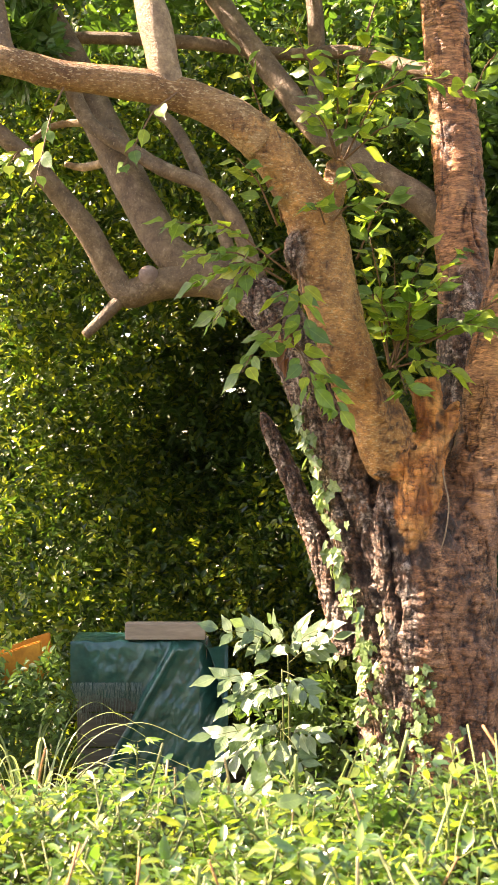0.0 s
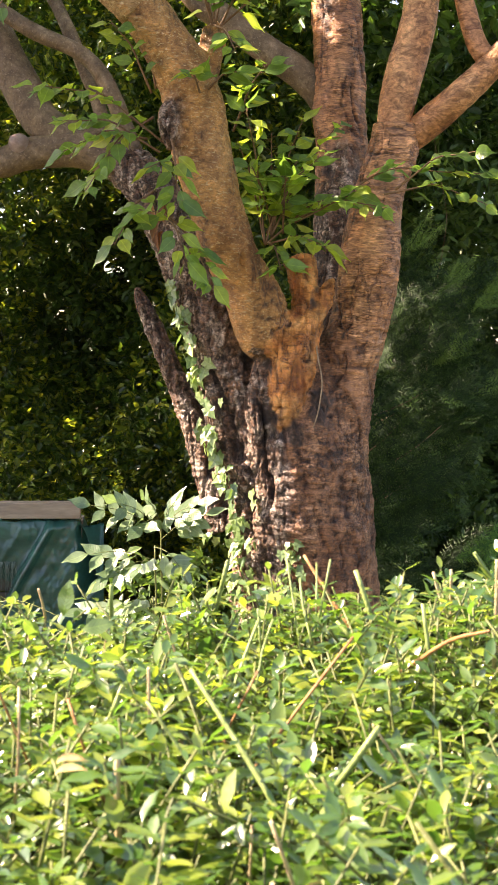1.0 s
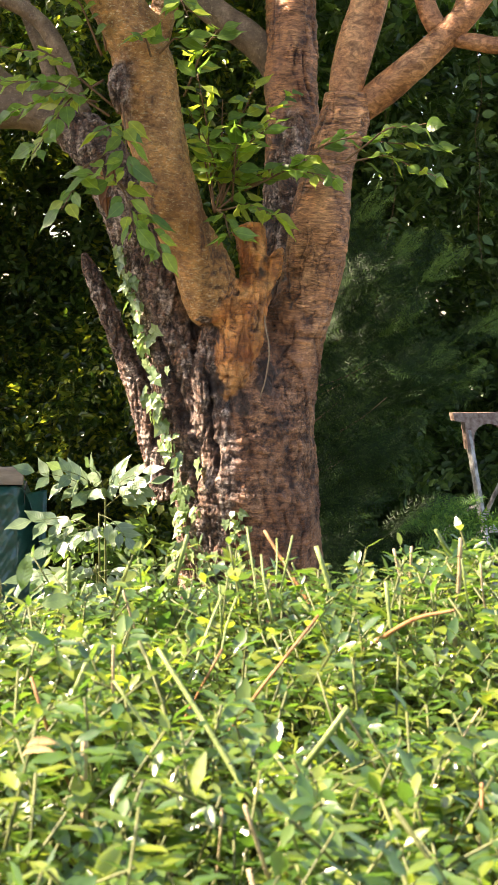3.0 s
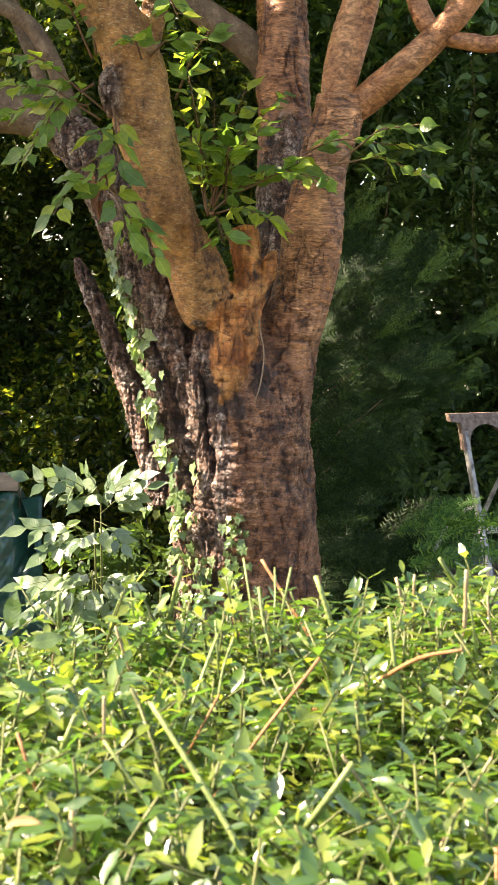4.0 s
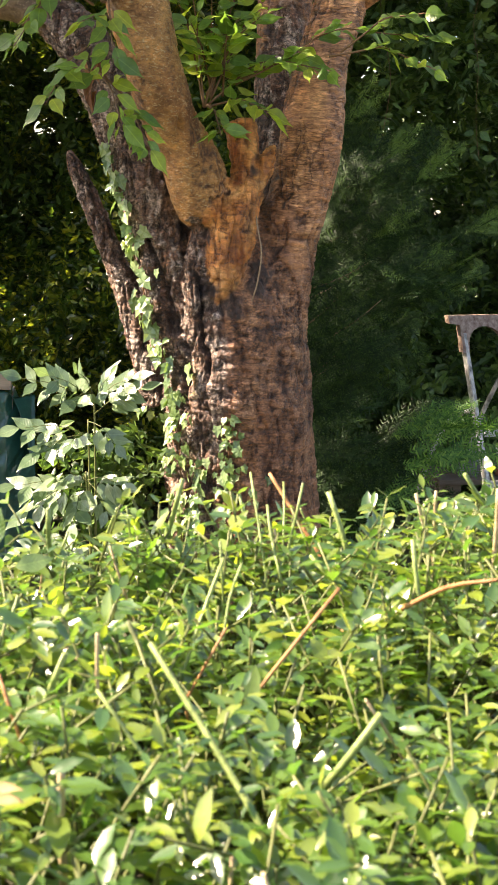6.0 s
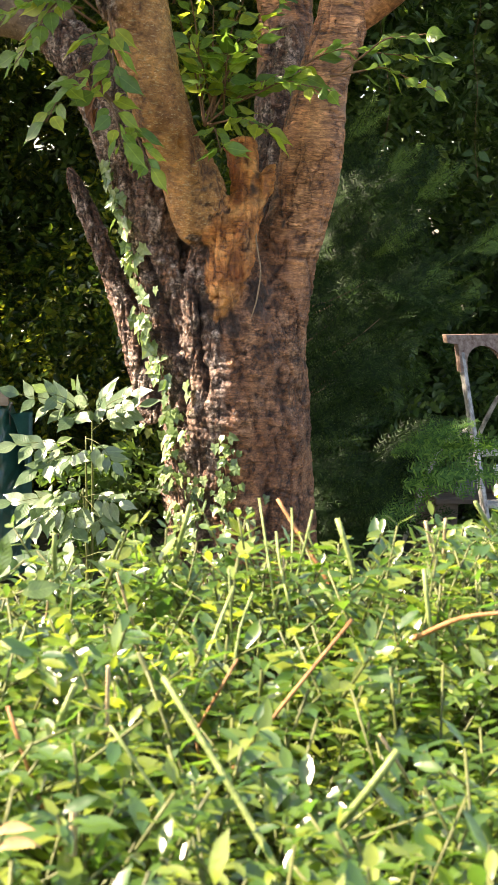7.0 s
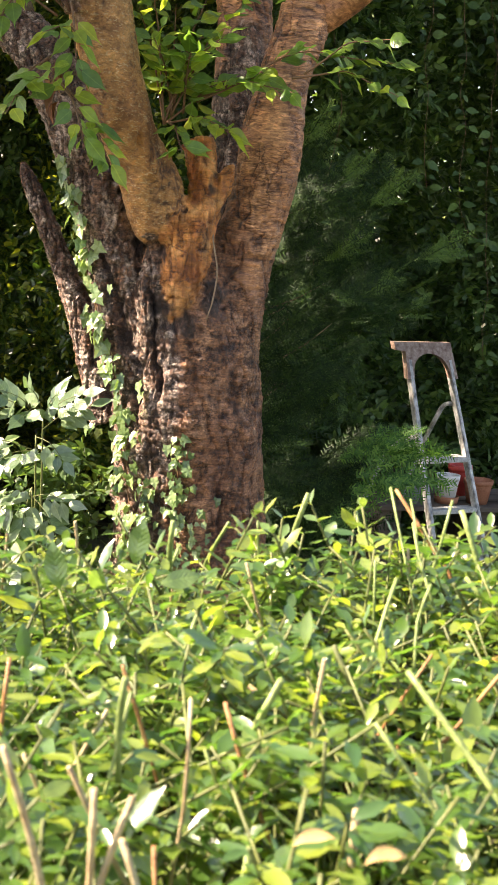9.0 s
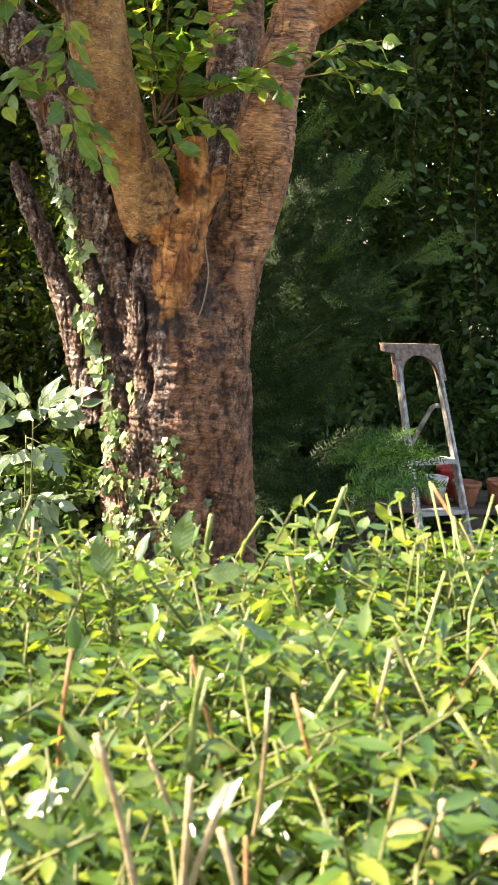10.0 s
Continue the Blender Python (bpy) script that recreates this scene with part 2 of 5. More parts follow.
M_CUT = plain("weathered_cut_wood", (0.20, 0.13, 0.10), (0.34, 0.25, 0.20), 30, (1, 1, 1), 0.75)
M_CHERRY = leaf_mat("cherry_leaf", (0.08, 0.16, 0.045), (0.15, 0.25, 0.045), (0.30, 0.36, 0.05), 0.32, 0.5, False)
M_CROWN = leaf_mat("cherry_crown_leaf", (0.04, 0.10, 0.02), (0.07, 0.16, 0.03), (0.11, 0.2, 0.04), 0.4, 0.3)
M_HEDGE = leaf_mat("privet_leaf", (0.042, 0.11, 0.026), (0.088, 0.175, 0.029), (0.24, 0.30, 0.044), 0.28, 0.42, True, 1.0, 0.9)
M_HEDGE_ONE = leaf_mat("privet_single_leaf", (0.07, 0.14, 0.04), (0.14, 0.22, 0.05), (0.30, 0.34, 0.05), 0.30, 0.32, False, 0.9, 0.7)
M_BUSH = leaf_mat("bush_leaf", (0.018, 0.045, 0.010), (0.050, 0.10, 0.017), (0.27, 0.30, 0.04), 0.28, 0.45, True, 0.6)
M_SHADE = leaf_mat("shade_leaf", (0.033, 0.07, 0.022), (0.065, 0.13, 0.036), (0.13, 0.21, 0.05), 0.42, 0.3, True, 0.4)
# Lit copy of the yew needle colour, for the low sprays.
M_YEW_LIT = leaf_mat("lit_yew_needle", (0.03, 0.095, 0.02), (0.07, 0.18, 0.034), (0.16, 0.30, 0.055), 0.45, 0.35, True, 0.3)
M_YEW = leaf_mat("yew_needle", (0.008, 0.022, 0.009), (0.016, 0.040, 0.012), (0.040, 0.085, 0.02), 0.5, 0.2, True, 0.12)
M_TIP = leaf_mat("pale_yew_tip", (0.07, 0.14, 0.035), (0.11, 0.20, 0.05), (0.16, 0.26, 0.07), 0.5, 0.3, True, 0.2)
M_IVY = leaf_mat("ivy_leaf", (0.085, 0.155, 0.05), (0.16, 0.25, 0.09), (0.29, 0.37, 0.16), 0.28, 0.25, False, 0.8)
M_ELDER = leaf_mat("shrub_leaflet", (0.07, 0.125, 0.06), (0.12, 0.19, 0.10), (0.20, 0.27, 0.16), 0.28, 0.25, False, 0.9)
M_GRASS = leaf_mat("ribbon_grass", (0.18, 0.26, 0.10), (0.33, 0.40, 0.20), (0.5, 0.55, 0.34), 0.4, 0.35, False)
M_TWIG = plain("green_twig", (0.07, 0.09, 0.03), (0.16, 0.18, 0.05), 60, (1, 1, 1), 0.55)
M_STEM = plain("pale_green_cut_stem", (0.14, 0.20, 0.055), (0.27, 0.34, 0.11), 60, (1, 1, 1), 0.45)
M_SHOOT = plain("red_brown_twig", (0.12, 0.06, 0.03), (0.24, 0.13, 0.06), 60, (1, 1, 1), 0.55)
M_STRAW = plain("cut_straw_stem", (0.32, 0.22, 0.11), (0.52, 0.42, 0.25), 80, (1, 1, 1), 0.6)
M_DEAD = plain("dull_dead_stem", (0.22, 0.14, 0.08), (0.38, 0.26, 0.16), 60, (1, 1, 1), 0.8)
M_RUST = plain("dead_brown_twig", (0.26, 0.11, 0.04), (0.45, 0.24, 0.10), 60, (1, 1, 1), 0.6)
M_DRY = plain("dry_leaf", (0.50, 0.30, 0.10), (0.72, 0.52, 0.24), 120, (1, 1, 1), 0.55)
M_CORE = plain("hedge_inner_dark", (0.025, 0.022, 0.01), (0.05, 0.05, 0.02), 40, (1, 1, 1), 0.9)
M_SOIL = plain("soil_and_litter", (0.030, 0.030, 0.014), (0.075, 0.075, 0.032), 9, (1, 1, 1), 0.95, 0, 0.7, 0.04)
M_BOARD = plain("grey_weathered_board", (0.09, 0.085, 0.075), (0.19, 0.18, 0.155), 12, (0.15, 1, 1), 0.8)
M_PLANK = plain("pale_weathered_plank", (0.24, 0.19, 0.14), (0.42, 0.34, 0.25), 14, (0.15, 1, 1), 0.75)
M_TARP = plain("teal_tarpaulin", (0.008, 0.066, 0.054), (0.026, 0.14, 0.115), 5, (1, 1, 1.6), 0.28, 0, 0.22, 0.02, 0.7)
M_FRAY = plain("frayed_tarp_strand", (0.10, 0.18, 0.15), (0.25, 0.32, 0.28), 40, (1, 1, 1), 0.4)
M_ORANGE = plain("orange_plastic", (0.36, 0.13, 0.012), (0.56, 0.24, 0.025), 8, (1, 1, 1), 0.4)
M_ALU = plain("scuffed_aluminium", (0.10, 0.10, 0.09), (0.62, 0.61, 0.56), 30, (1, 1, 0.45), 0.5, 0.25, 0.4, 0.004)
M_LADTOP = plain("flaking_brown_paint", (0.11, 0.052, 0.03), (0.36, 0.27, 0.21), 30, (1, 1, 1), 0.6)
M_TREAD = plain("paint_spattered_tread", (0.30, 0.31, 0.29), (0.60, 0.60, 0.56), 45, (1, 1, 1), 0.6, 0.3)
M_TERRA = plain("terracotta", (0.30, 0.11, 0.055), (0.46, 0.20, 0.11), 18, (1, 1, 1), 0.8)
M_WHITEPOT = plain("white_glaze", (0.60, 0.58, 0.54), (0.78, 0.76, 0.72), 18, (1, 1, 1), 0.45)
M_REDPOT = plain("red_plastic", (0.42, 0.04, 0.03), (0.58, 0.07, 0.045), 18, (1, 1, 1), 0.4)
M_GREYPOT = plain("grey_plastic", (0.12, 0.13, 0.13), (0.22, 0.23, 0.22), 18, (1, 1, 1), 0.5)
M_SHELF = plain("dark_shelf_board", (0.07, 0.055, 0.04), (0.15, 0.12, 0.09), 14, (0.15, 1, 1), 0.8)


# ---- mesh helpers ----
def fast_mesh(name, verts, quads, mats, smooth=False, index=None):
    """A mesh from arrays of corners and of faces with equal corner counts."""
    verts, quads = np.asarray(verts, "f"), np.asarray(quads, "i")
    me = bpy.data.meshes.new(name)
    k = quads.shape[1]
    me.vertices.add(len(verts))
    me.vertices.foreach_set("co", verts.ravel())
    me.loops.add(quads.size)
    me.loops.foreach_set("vertex_index", quads.ravel())
    me.polygons.add(len(quads))
    me.polygons.foreach_set("loop_start", np.arange(0, quads.size, k, dtype="i"))
    for m in mats if isinstance(mats, (list, tuple)) else [mats]:
        me.materials.append(m)
    if index is not None:
        me.polygons.foreach_set("material_index", np.asarray(index, "i"))
    me.polygons.foreach_set("use_smooth", np.full(len(quads), smooth))
    me.update(calc_edges=True)
    me.validate()
    return me


def child(name, mesh, parent, label="", kind="", m=None):
    """A part: a mesh object under a thing or under a part."""
    ob = new(name, mesh)
    ob.parent = parent
    if m is not None:
        ob.matrix_basis = m
    return tagged(ob, label, kind=kind)


def part(name, bm, material, parent, label="", smooth=False):
    me = bpy.data.meshes.new(name)
    bmesh.ops.recalc_face_normals(bm, faces=bm.faces)
    bm.to_mesh(me)
    bm.free()
    me.materials.append(material)
    if smooth:
        me.polygons.foreach_set("use_smooth", np.full(len(me.polygons), True))
    return child(name, me, parent, label)


def thing(name, at, label, category, group="", kind=""):
    """The Empty at a thing's base."""
    ob = new(name)
    ob.location = at
    ob.empty_display_size = 0.1
    return tagged(ob, label, category, group, kind)


def under(parent):
    """The matrix that keeps world coordinates under an Empty that only stands elsewhere."""
    return Matrix.Translation(-parent.location)


TURNED = np.array([(0.80, 0.60, 0.11), (-0.60, 0.80, 0.14), (0.02, -0.05, 0.98)])


def value_noise(p):
    """Smooth noise from 0 to 1 at points p (n, 3)."""
    p = np.asarray(p, float) @ TURNED
    i = np.floor(p).astype(np.int64)
    f = p - i
    f = f * f * (3 - 2 * f)
    out = 0
    for dx in (0, 1):
        for dy in (0, 1):
            for dz in (0, 1):
                h = (i[:, 0] + dx) * 374761393 + (i[:, 1] + dy) * 668265263 + (i[:, 2] + dz) * 2147483647
                h = (h ^ (h >> 13)) * 1274126177
                h = ((h ^ (h >> 16)) & 0xFFFFFF) / 0xFFFFFF
                w = (f[:, 0] if dx else 1 - f[:, 0]) * (f[:, 1] if dy else 1 - f[:, 1]) * (f[:, 2] if dz else 1 - f[:, 2])
                out = out + w * h
    return out


def fbm(p, octaves=4):
    p = np.asarray(p, float)
    total, amp, s = 0, 0.5, 1.0
    for k in range(octaves):
        total = total + amp * value_noise(p * s + 17.3 * k)
        p = p[:, [1, 0, 2]] * (1, -1, 1)
        amp *= 0.5
        s *= 2.03
    return total / (1 - 0.5 ** octaves)


def cells(p):
    """Cell noise at points p: how far each lies from its cell's rim, and the cell's own chance number."""
    p = np.asarray(p, float) @ TURNED
    i = np.floor(p).astype(np.int64)
    first, second, own = np.full(len(p), 9.0), np.full(len(p), 9.0), np.zeros(len(p))
    for dx in (-1, 0, 1):
        for dy in (-1, 0, 1):
            for dz in (-1, 0, 1):
                c = i + (dx, dy, dz)
                h = c[:, 0] * 374761393 + c[:, 1] * 668265263 + c[:, 2] * 2147483647
                spot = []
                for k in range(3):
                    h = (h ^ (h >> 13)) * 1274126177 + 97 * k
                    spot.append(((h ^ (h >> 16)) & 0xFFFF) / 0xFFFF)
                d = np.sqrt(((c + np.stack(spot, 1) - p) ** 2).sum(1))
                nearer = d < first
                second = np.where(nearer, first, np.minimum(second, d))
                own = np.where(nearer, spot[2], own)
                first = np.where(nearer, d, first)
    return second - first, own


def spline(points, step):
    """Catmull-Rom points at about equal steps through rows of any width."""
    p = np.asarray(points, float)
    p = np.vstack([2 * p[0] - p[1], p, 2 * p[-1] - p[-2]])
    rows = []
    for a, b, c, d in zip(p, p[1:], p[2:], p[3:]):
        n = max(2, int(np.linalg.norm((c - b)[:3]) / step))
        t = np.linspace(0, 1, n, endpoint=False)[:, None]
        rows.append(0.5 * (2 * b + (c - a) * t + (2 * a - 5 * b + 4 * c - d) * t ** 2 + (3 * b - a - 3 * c + d) * t ** 3))
    rows.append(p[-2][None])
    return np.vstack(rows)


def tube(rows, sides, step, wobble=0.0, seed=0.0):
    """A round limb through rows of x, y, z, radius, as corners and quads, its ends closed by small rings."""
    s = spline(rows, step)
    c, r = s[:, :3], np.maximum(s[:, 3], 0.0008)
    t = np.gradient(c, axis=0)
    t = t + 1e-7
    t /= np.linalg.norm(t, axis=1)[:, None]
    u = np.cross(t[0], (0, 0, 1) if abs(t[0][2]) < 0.9 else (1, 0, 0))
    rings = []
    a = np.linspace(0, 2 * np.pi, sides, endpoint=False)
    c = np.vstack([c[:1], c, c[-1:]])
    r = np.concatenate([[r[0] * 0.002], r, [r[-1] * 0.002]])
    t = np.vstack([t[:1], t, t[-1:]])
    for ci, ri, ti in zip(c, r, t):
        u = u - ti * u.dot(ti)
        u /= np.linalg.norm(u)
        v = np.cross(ti, u)
        rings.append(ci + ri * (np.cos(a)[:, None] * u + np.sin(a)[:, None] * v))
    verts = np.vstack(rings)
    if wobble:
        centre = np.repeat(c, sides, axis=0)
        k = 1 + wobble * (fbm(verts * 7 + seed, 3) - 0.5) * 2
        verts = centre + (verts - centre) * k[:, None]
    n = len(c)
    i = np.arange(n - 1)[:, None] * sides
    j = np.arange(sides)[None]
    k = (j + 1) % sides
    quads = np.stack([i + j, i + k, i + sides + k, i + sides + j], axis=-1).reshape(-1, 4)
    return verts, quads


def joined(pieces):
    verts, quads, off = [], [], 0
    for v, q in pieces:
        verts.append(v)
        quads.append(q + off)
        off += len(v)
    return np.vstack(verts), np.vstack(quads)


def box(bm, lo, hi, bevel=0.0):
    """A box with bevelled edges into bm."""
    lo, hi = Vector(lo), Vector(hi)
    made = bmesh.ops.create_cube(bm, size=1, matrix=Matrix.Translation((lo + hi) / 2) @ Matrix.Diagonal((*(hi - lo), 1)))
    if bevel:
        edges = {e for v in made["verts"] for e in v.link_edges}
        bmesh.ops.bevel(bm, geom=list(edges), offset=bevel, segments=2, affect="EDGES", profile=0.5)
    return bm


# Leaf shapes: length along x from 0 to 1, width along y, the face up along z.
def leaf_shape(outline, fold=0.12, droop=0.12):
    """Corners and quads of a leaf whose half width is given at even steps, folded along its midrib."""
    n = len(outline)
    x = np.linspace(0, 1, n)
    mid = np.stack([x, 0 * x, -droop * x ** 2 + 0.03 * np.sin(x * 9)], axis=1)
    w = np.asarray(outline)
    left = mid + np.stack([0 * x, w, fold * w], axis=1)
    right = mid + np.stack([0 * x, -w, fold * w], axis=1)
    i = np.arange(n - 1)
    quads = np.vstack([np.stack([i, i + 1, n + i + 1, n + i], 1), np.stack([i + 1, i, 2 * n + i, 2 * n + i + 1], 1)])
    return np.vstack([mid, left, right]), quads


SIMPLE = (np.array([(0, 0, 0), (0.3, 0.27, 0.05), (0.72, 0.18, 0.02), (1, 0, -0.06), (0.72, -0.18, 0.02), (0.3, -0.27, 0.05)]),
          np.array([(0, 3, 2, 1), (0, 5, 4, 3)]))
OVAL = leaf_shape([0.02, 0.15, 0.205, 0.15, 0.0], 0.3, 0.2)
NEEDLE = (np.array([(0, -0.05, 0), (1, -0.02, 0), (1, 0.02, 0), (0, 0.05, 0)]), np.array([(0, 1, 2, 3)]))


def many_leaves(shape, at, way, up, size):
    """All leaves of a plant as one set of corners and quads: places, directions, facings, lengths."""
    sv, sq = shape
    x = way / np.linalg.norm(way, axis=1)[:, None]
    y = np.cross(up, x)
    y /= np.linalg.norm(y, axis=1)[:, None] + 1e-9
    z = np.cross(x, y)
    v = at[:, None, :] + size[:, None, None] * (sv[None, :, 0, None] * x[:, None] + sv[None, :, 1, None] * y[:, None] + sv[None, :, 2, None] * z[:, None])
    q = sq[None] + (np.arange(len(at)) * len(sv))[:, None, None]
    return v.reshape(-1, 3), q.reshape(-1, sq.shape[1])


def unit(n):
    v = rng.normal(size=(n, 3))
    return v / np.linalg.norm(v, axis=1)[:, None]


def sprays(at, way, length, per, size, spread=0.9, flat=0.5):
    """Leaves set left and right along short twigs: arrays for many_leaves."""
    n = len(at)
    way = way / np.linalg.norm(way, axis=1)[:, None]
    side = np.cross(way, unit(n) * (1 - flat) + np.array([0, 0, 1.0]) * flat)
    side /= np.linalg.norm(side, axis=1)[:, None] + 1e-9
    up = np.cross(side, way)
    up *= np.sign(up[:, 2:3] + 1e-6)
    ps, ws, us, ss = [], [], [], []
    for k in range(per):
        f = (k + 0.6) / per
        s = 1 if k % 2 else -1
        p = at + way * (length * f)[:, None] - np.array([0, 0, 1.0]) * (0.25 * length * f * f)[:, None]
        w = way * (0.35 + 0.5 * f) + side * s * spread * (1.15 - f) + 0.35 * rng.normal(size=(n, 3))
        ps.append(p)
        ws.append(w)
        us.append(up + 0.45 * rng.normal(size=(n, 3)))
        ss.append(size * rng.uniform(0.65, 1.15, n) * (1 - 0.3 * f * f))
    return np.vstack(ps), np.vstack(ws), np.vstack(us), np.concatenate(ss)


# ---- ground ----
def ground_height(x, y):
    up = np.clip((3.2 - y) / 2.0, 0, 1)
    return 0.85 * up * up * (3 - 2 * up)


def build_ground():
    g = np.concatenate([-np.geomspace(400, 8, 14), np.linspace(-7, 12, 60), np.geomspace(13, 400, 14)])
    gx, gy = np.meshgrid(g, g, indexing="ij")
    p = np.stack([gx.ravel(), gy.ravel()], 1)
    z = ground_height(p[:, 0], p[:, 1]) + 0.05 * (fbm(np.column_stack([p * 1.7, 0 * p[:, 0]]), 3) - 0.5)
    n = len(g)
    i = (np.arange(n - 1)[:, None] * n + np.arange(n - 1)[None]).ravel()
    me = fast_mesh("ground", np.column_stack([p, z]), np.stack([i, i + n, i + n + 1, i + 1], 1), M_SOIL, True)
    tagged(new("ground", me), "dark garden soil with leaf litter, sloping up to the hedge", "ground", kind="structure")


build_ground()

# ---- cherry tree ----
TRUNK = [(1.02, 6.75, -0.25, 0.52), (1.01, 6.75, 0.25, 0.46), (1.00, 6.75, 0.58, 0.43), (0.98, 6.75, 1.05, 0.398), (0.95, 6.75, 1.51, 0.390), (0.92, 6.75, 1.90, 0.37), (0.93, 6.74, 2.12, 0.30), (0.94, 6.76, 2.30, 0.22), (0.95, 6.78, 2.45, 0.14)]
FLANGE = [(0.76, 6.52, 1.80, 0.09), (0.715, 6.50, 2.02, 0.085), (0.705, 6.50, 2.18, 0.068), (0.73, 6.50, 2.36, 0.05)]
STEM_RIGHT = [(1.12, 6.70, 1.37, 0.178), (1.12, 6.70, 1.91, 0.193), (1.17, 6.68, 2.27, 0.166), (1.25, 6.66, 2.57, 0.159), (1.28, 6.62, 2.86, 0.161), (1.31, 6.60, 3.14, 0.134), (1.39, 6.60, 3.40, 0.132), (1.40, 6.60, 3.53, 0.126)]
RIGHT_A = [(1.38, 6.60, 3.40, 0.080), (1.41, 6.60, 3.68, 0.096), (1.47, 6.60, 3.91, 0.096), (1.52, 6.60, 4.16, 0.088), (1.54, 6.60, 4.71, 0.073), (1.59, 6.60, 5.36, 0.058)]
RIGHT_B = [(1.40, 6.62, 3.40, 0.073), (1.57, 6.55, 3.54, 0.080), (1.71, 6.45, 3.67, 0.074), (1.86, 6.40, 3.82, 0.068), (1.99, 6.35, 3.98, 0.062), (2.26, 6.30, 4.37, 0.050)]
RIGHT_C = [(1.85, 6.42, 3.80, 0.049), (1.78, 6.45, 3.90, 0.051), (1.74, 6.50, 4.05, 0.049), (1.66, 6.50, 4.34, 0.040)]
RIGHT_D = [(1.85, 6.42, 3.82, 0.043), (1.94, 6.50, 3.95, 0.037), (1.98, 6.50, 4.12, 0.035), (2.04, 6.50, 4.42, 0.029)]
RIGHT_E = [(1.84, 6.42, 3.80, 0.037), (2.00, 6.35, 3.77, 0.042), (2.12, 6.30, 3.76, 0.042), (2.40, 6.20, 3.86, 0.036)]
STEM_BACK = [(1.10, 6.95, 1.70, 0.180), (1.13, 7.00, 2.20, 0.171), (1.19, 7.05, 2.82, 0.156), (1.20, 7.10, 3.34, 0.149), (1.19, 7.15, 3.87, 0.146), (1.17, 7.20, 4.29, 0.140), (1.13, 7.20, 4.67, 0.134), (1.11, 7.25, 5.04, 0.128), (1.07, 7.30, 5.55, 0.116), (1.05, 7.40, 6.41, 0.098)]
BACK_B = [(1.15, 7.20, 3.69, 0.080), (1.02, 7.20, 3.86, 0.089), (0.80, 7.25, 4.02, 0.083), (0.59, 7.35, 4.20, 0.078), (0.40, 7.45, 4.35, 0.073), (0.17, 7.60, 4.70, 0.071), (-0.04, 7.70, 5.00, 0.068), (-0.24, 7.80, 5.31, 0.066), (-0.49, 7.90, 5.69, 0.059)]
LIMB_FRONT = [(0.76, 6.60, 2.30, 0.050), (0.735, 6.55, 2.36, 0.090), (0.712, 6.49, 2.43, 0.130), (0.695, 6.47, 2.53, 0.148), (0.660, 6.44, 2.62, 0.148), (0.605, 6.40, 2.72, 0.132), (0.560, 6.36, 2.79, 0.128), (0.515, 6.30, 2.90, 0.132), (0.463, 6.25, 3.04, 0.134), (0.385, 6.20, 3.30, 0.142), (0.33, 6.15, 3.54, 0.142), (0.22, 6.08, 3.76, 0.124), (0.07, 6.00, 3.94, 0.106), (-0.11, 5.95, 4.06, 0.092), (-0.37, 5.90, 4.15, 0.081), (-0.62, 5.85, 4.18, 0.071), (-0.88, 5.80, 4.20, 0.067), (-1.07, 5.75, 4.24, 0.066), (-1.29, 5.70, 4.27, 0.058), (-1.71, 5.60, 4.41, 0.050)]
FRONT_A = [(-0.36, 5.90, 4.12, 0.078), (-0.39, 5.90, 4.25, 0.078), (-0.43, 5.92, 4.45, 0.079), (-0.47, 5.95, 4.61, 0.071), (-0.53, 6.00, 4.90, 0.064), (-0.65, 6.10, 5.45, 0.051)]
FRONT_B = [(0.33, 6.15, 3.54, 0.095), (0.41, 6.15, 3.73, 0.063), (0.43, 6.15, 3.84, 0.060), (0.41, 6.15, 3.89, 0.046)]
FRONT_C = [(-1.06, 5.76, 4.23, 0.038), (-1.10, 5.75, 4.31, 0.038), (-1.12, 5.75, 4.42, 0.036), (-1.15, 5.75, 4.59, 0.031)]
KNOT = [(0.600, 6.28, 2.84, 0.025), (0.622, 6.28, 2.77, 0.040), (0.645, 6.30, 2.69, 0.046), (0.680, 6.34, 2.60, 0.030)]
KNOT_HOLLOW = (0.583, 6.22, 2.785)
KNOB = [(0.27, 6.12, 3.55, 0.045), (0.225, 6.06, 3.47, 0.058), (0.222, 6.05, 3.39, 0.054), (0.245, 6.08, 3.30, 0.035)]
TORN = [(0.80, 6.43, 1.97, 0.030), (0.83, 6.44, 2.09, 0.085), (0.86, 6.46, 2.28, 0.120), (0.90, 6.47, 2.45, 0.105), (0.935, 6.49, 2.58, 0.078), (0.92, 6.52, 2.72, 0.076), (0.895, 6.54, 2.84, 0.078)]
TORN_SPUR = [(0.95, 6.50, 2.46, 0.070), (0.99, 6.46, 2.56, 0.052), (1.03, 6.46, 2.66, 0.042), (1.055, 6.46, 2.73, 0.022)]
STEM_LEFT = [(0.70, 6.75, 1.70, 0.200), (0.61, 6.72, 2.09, 0.185), (0.495, 6.72, 2.47, 0.172), (0.375, 6.76, 2.77, 0.155), (0.24, 6.80, 3.05, 0.145), (0.09, 6.90, 3.27, 0.131), (-0.09, 7.00, 3.43, 0.112)]
OLD_STEM = [(0.58, 6.85, 1.40, 0.121), (0.41, 6.92, 1.90, 0.085), (0.29, 6.98, 2.20, 0.062), (0.175, 7.04, 2.47, 0.056), (0.105, 7.08, 2.62, 0.045), (0.075, 7.09, 2.70, 0.014)]
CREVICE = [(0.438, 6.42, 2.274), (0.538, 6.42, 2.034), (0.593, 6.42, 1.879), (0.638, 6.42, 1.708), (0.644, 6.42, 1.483)]
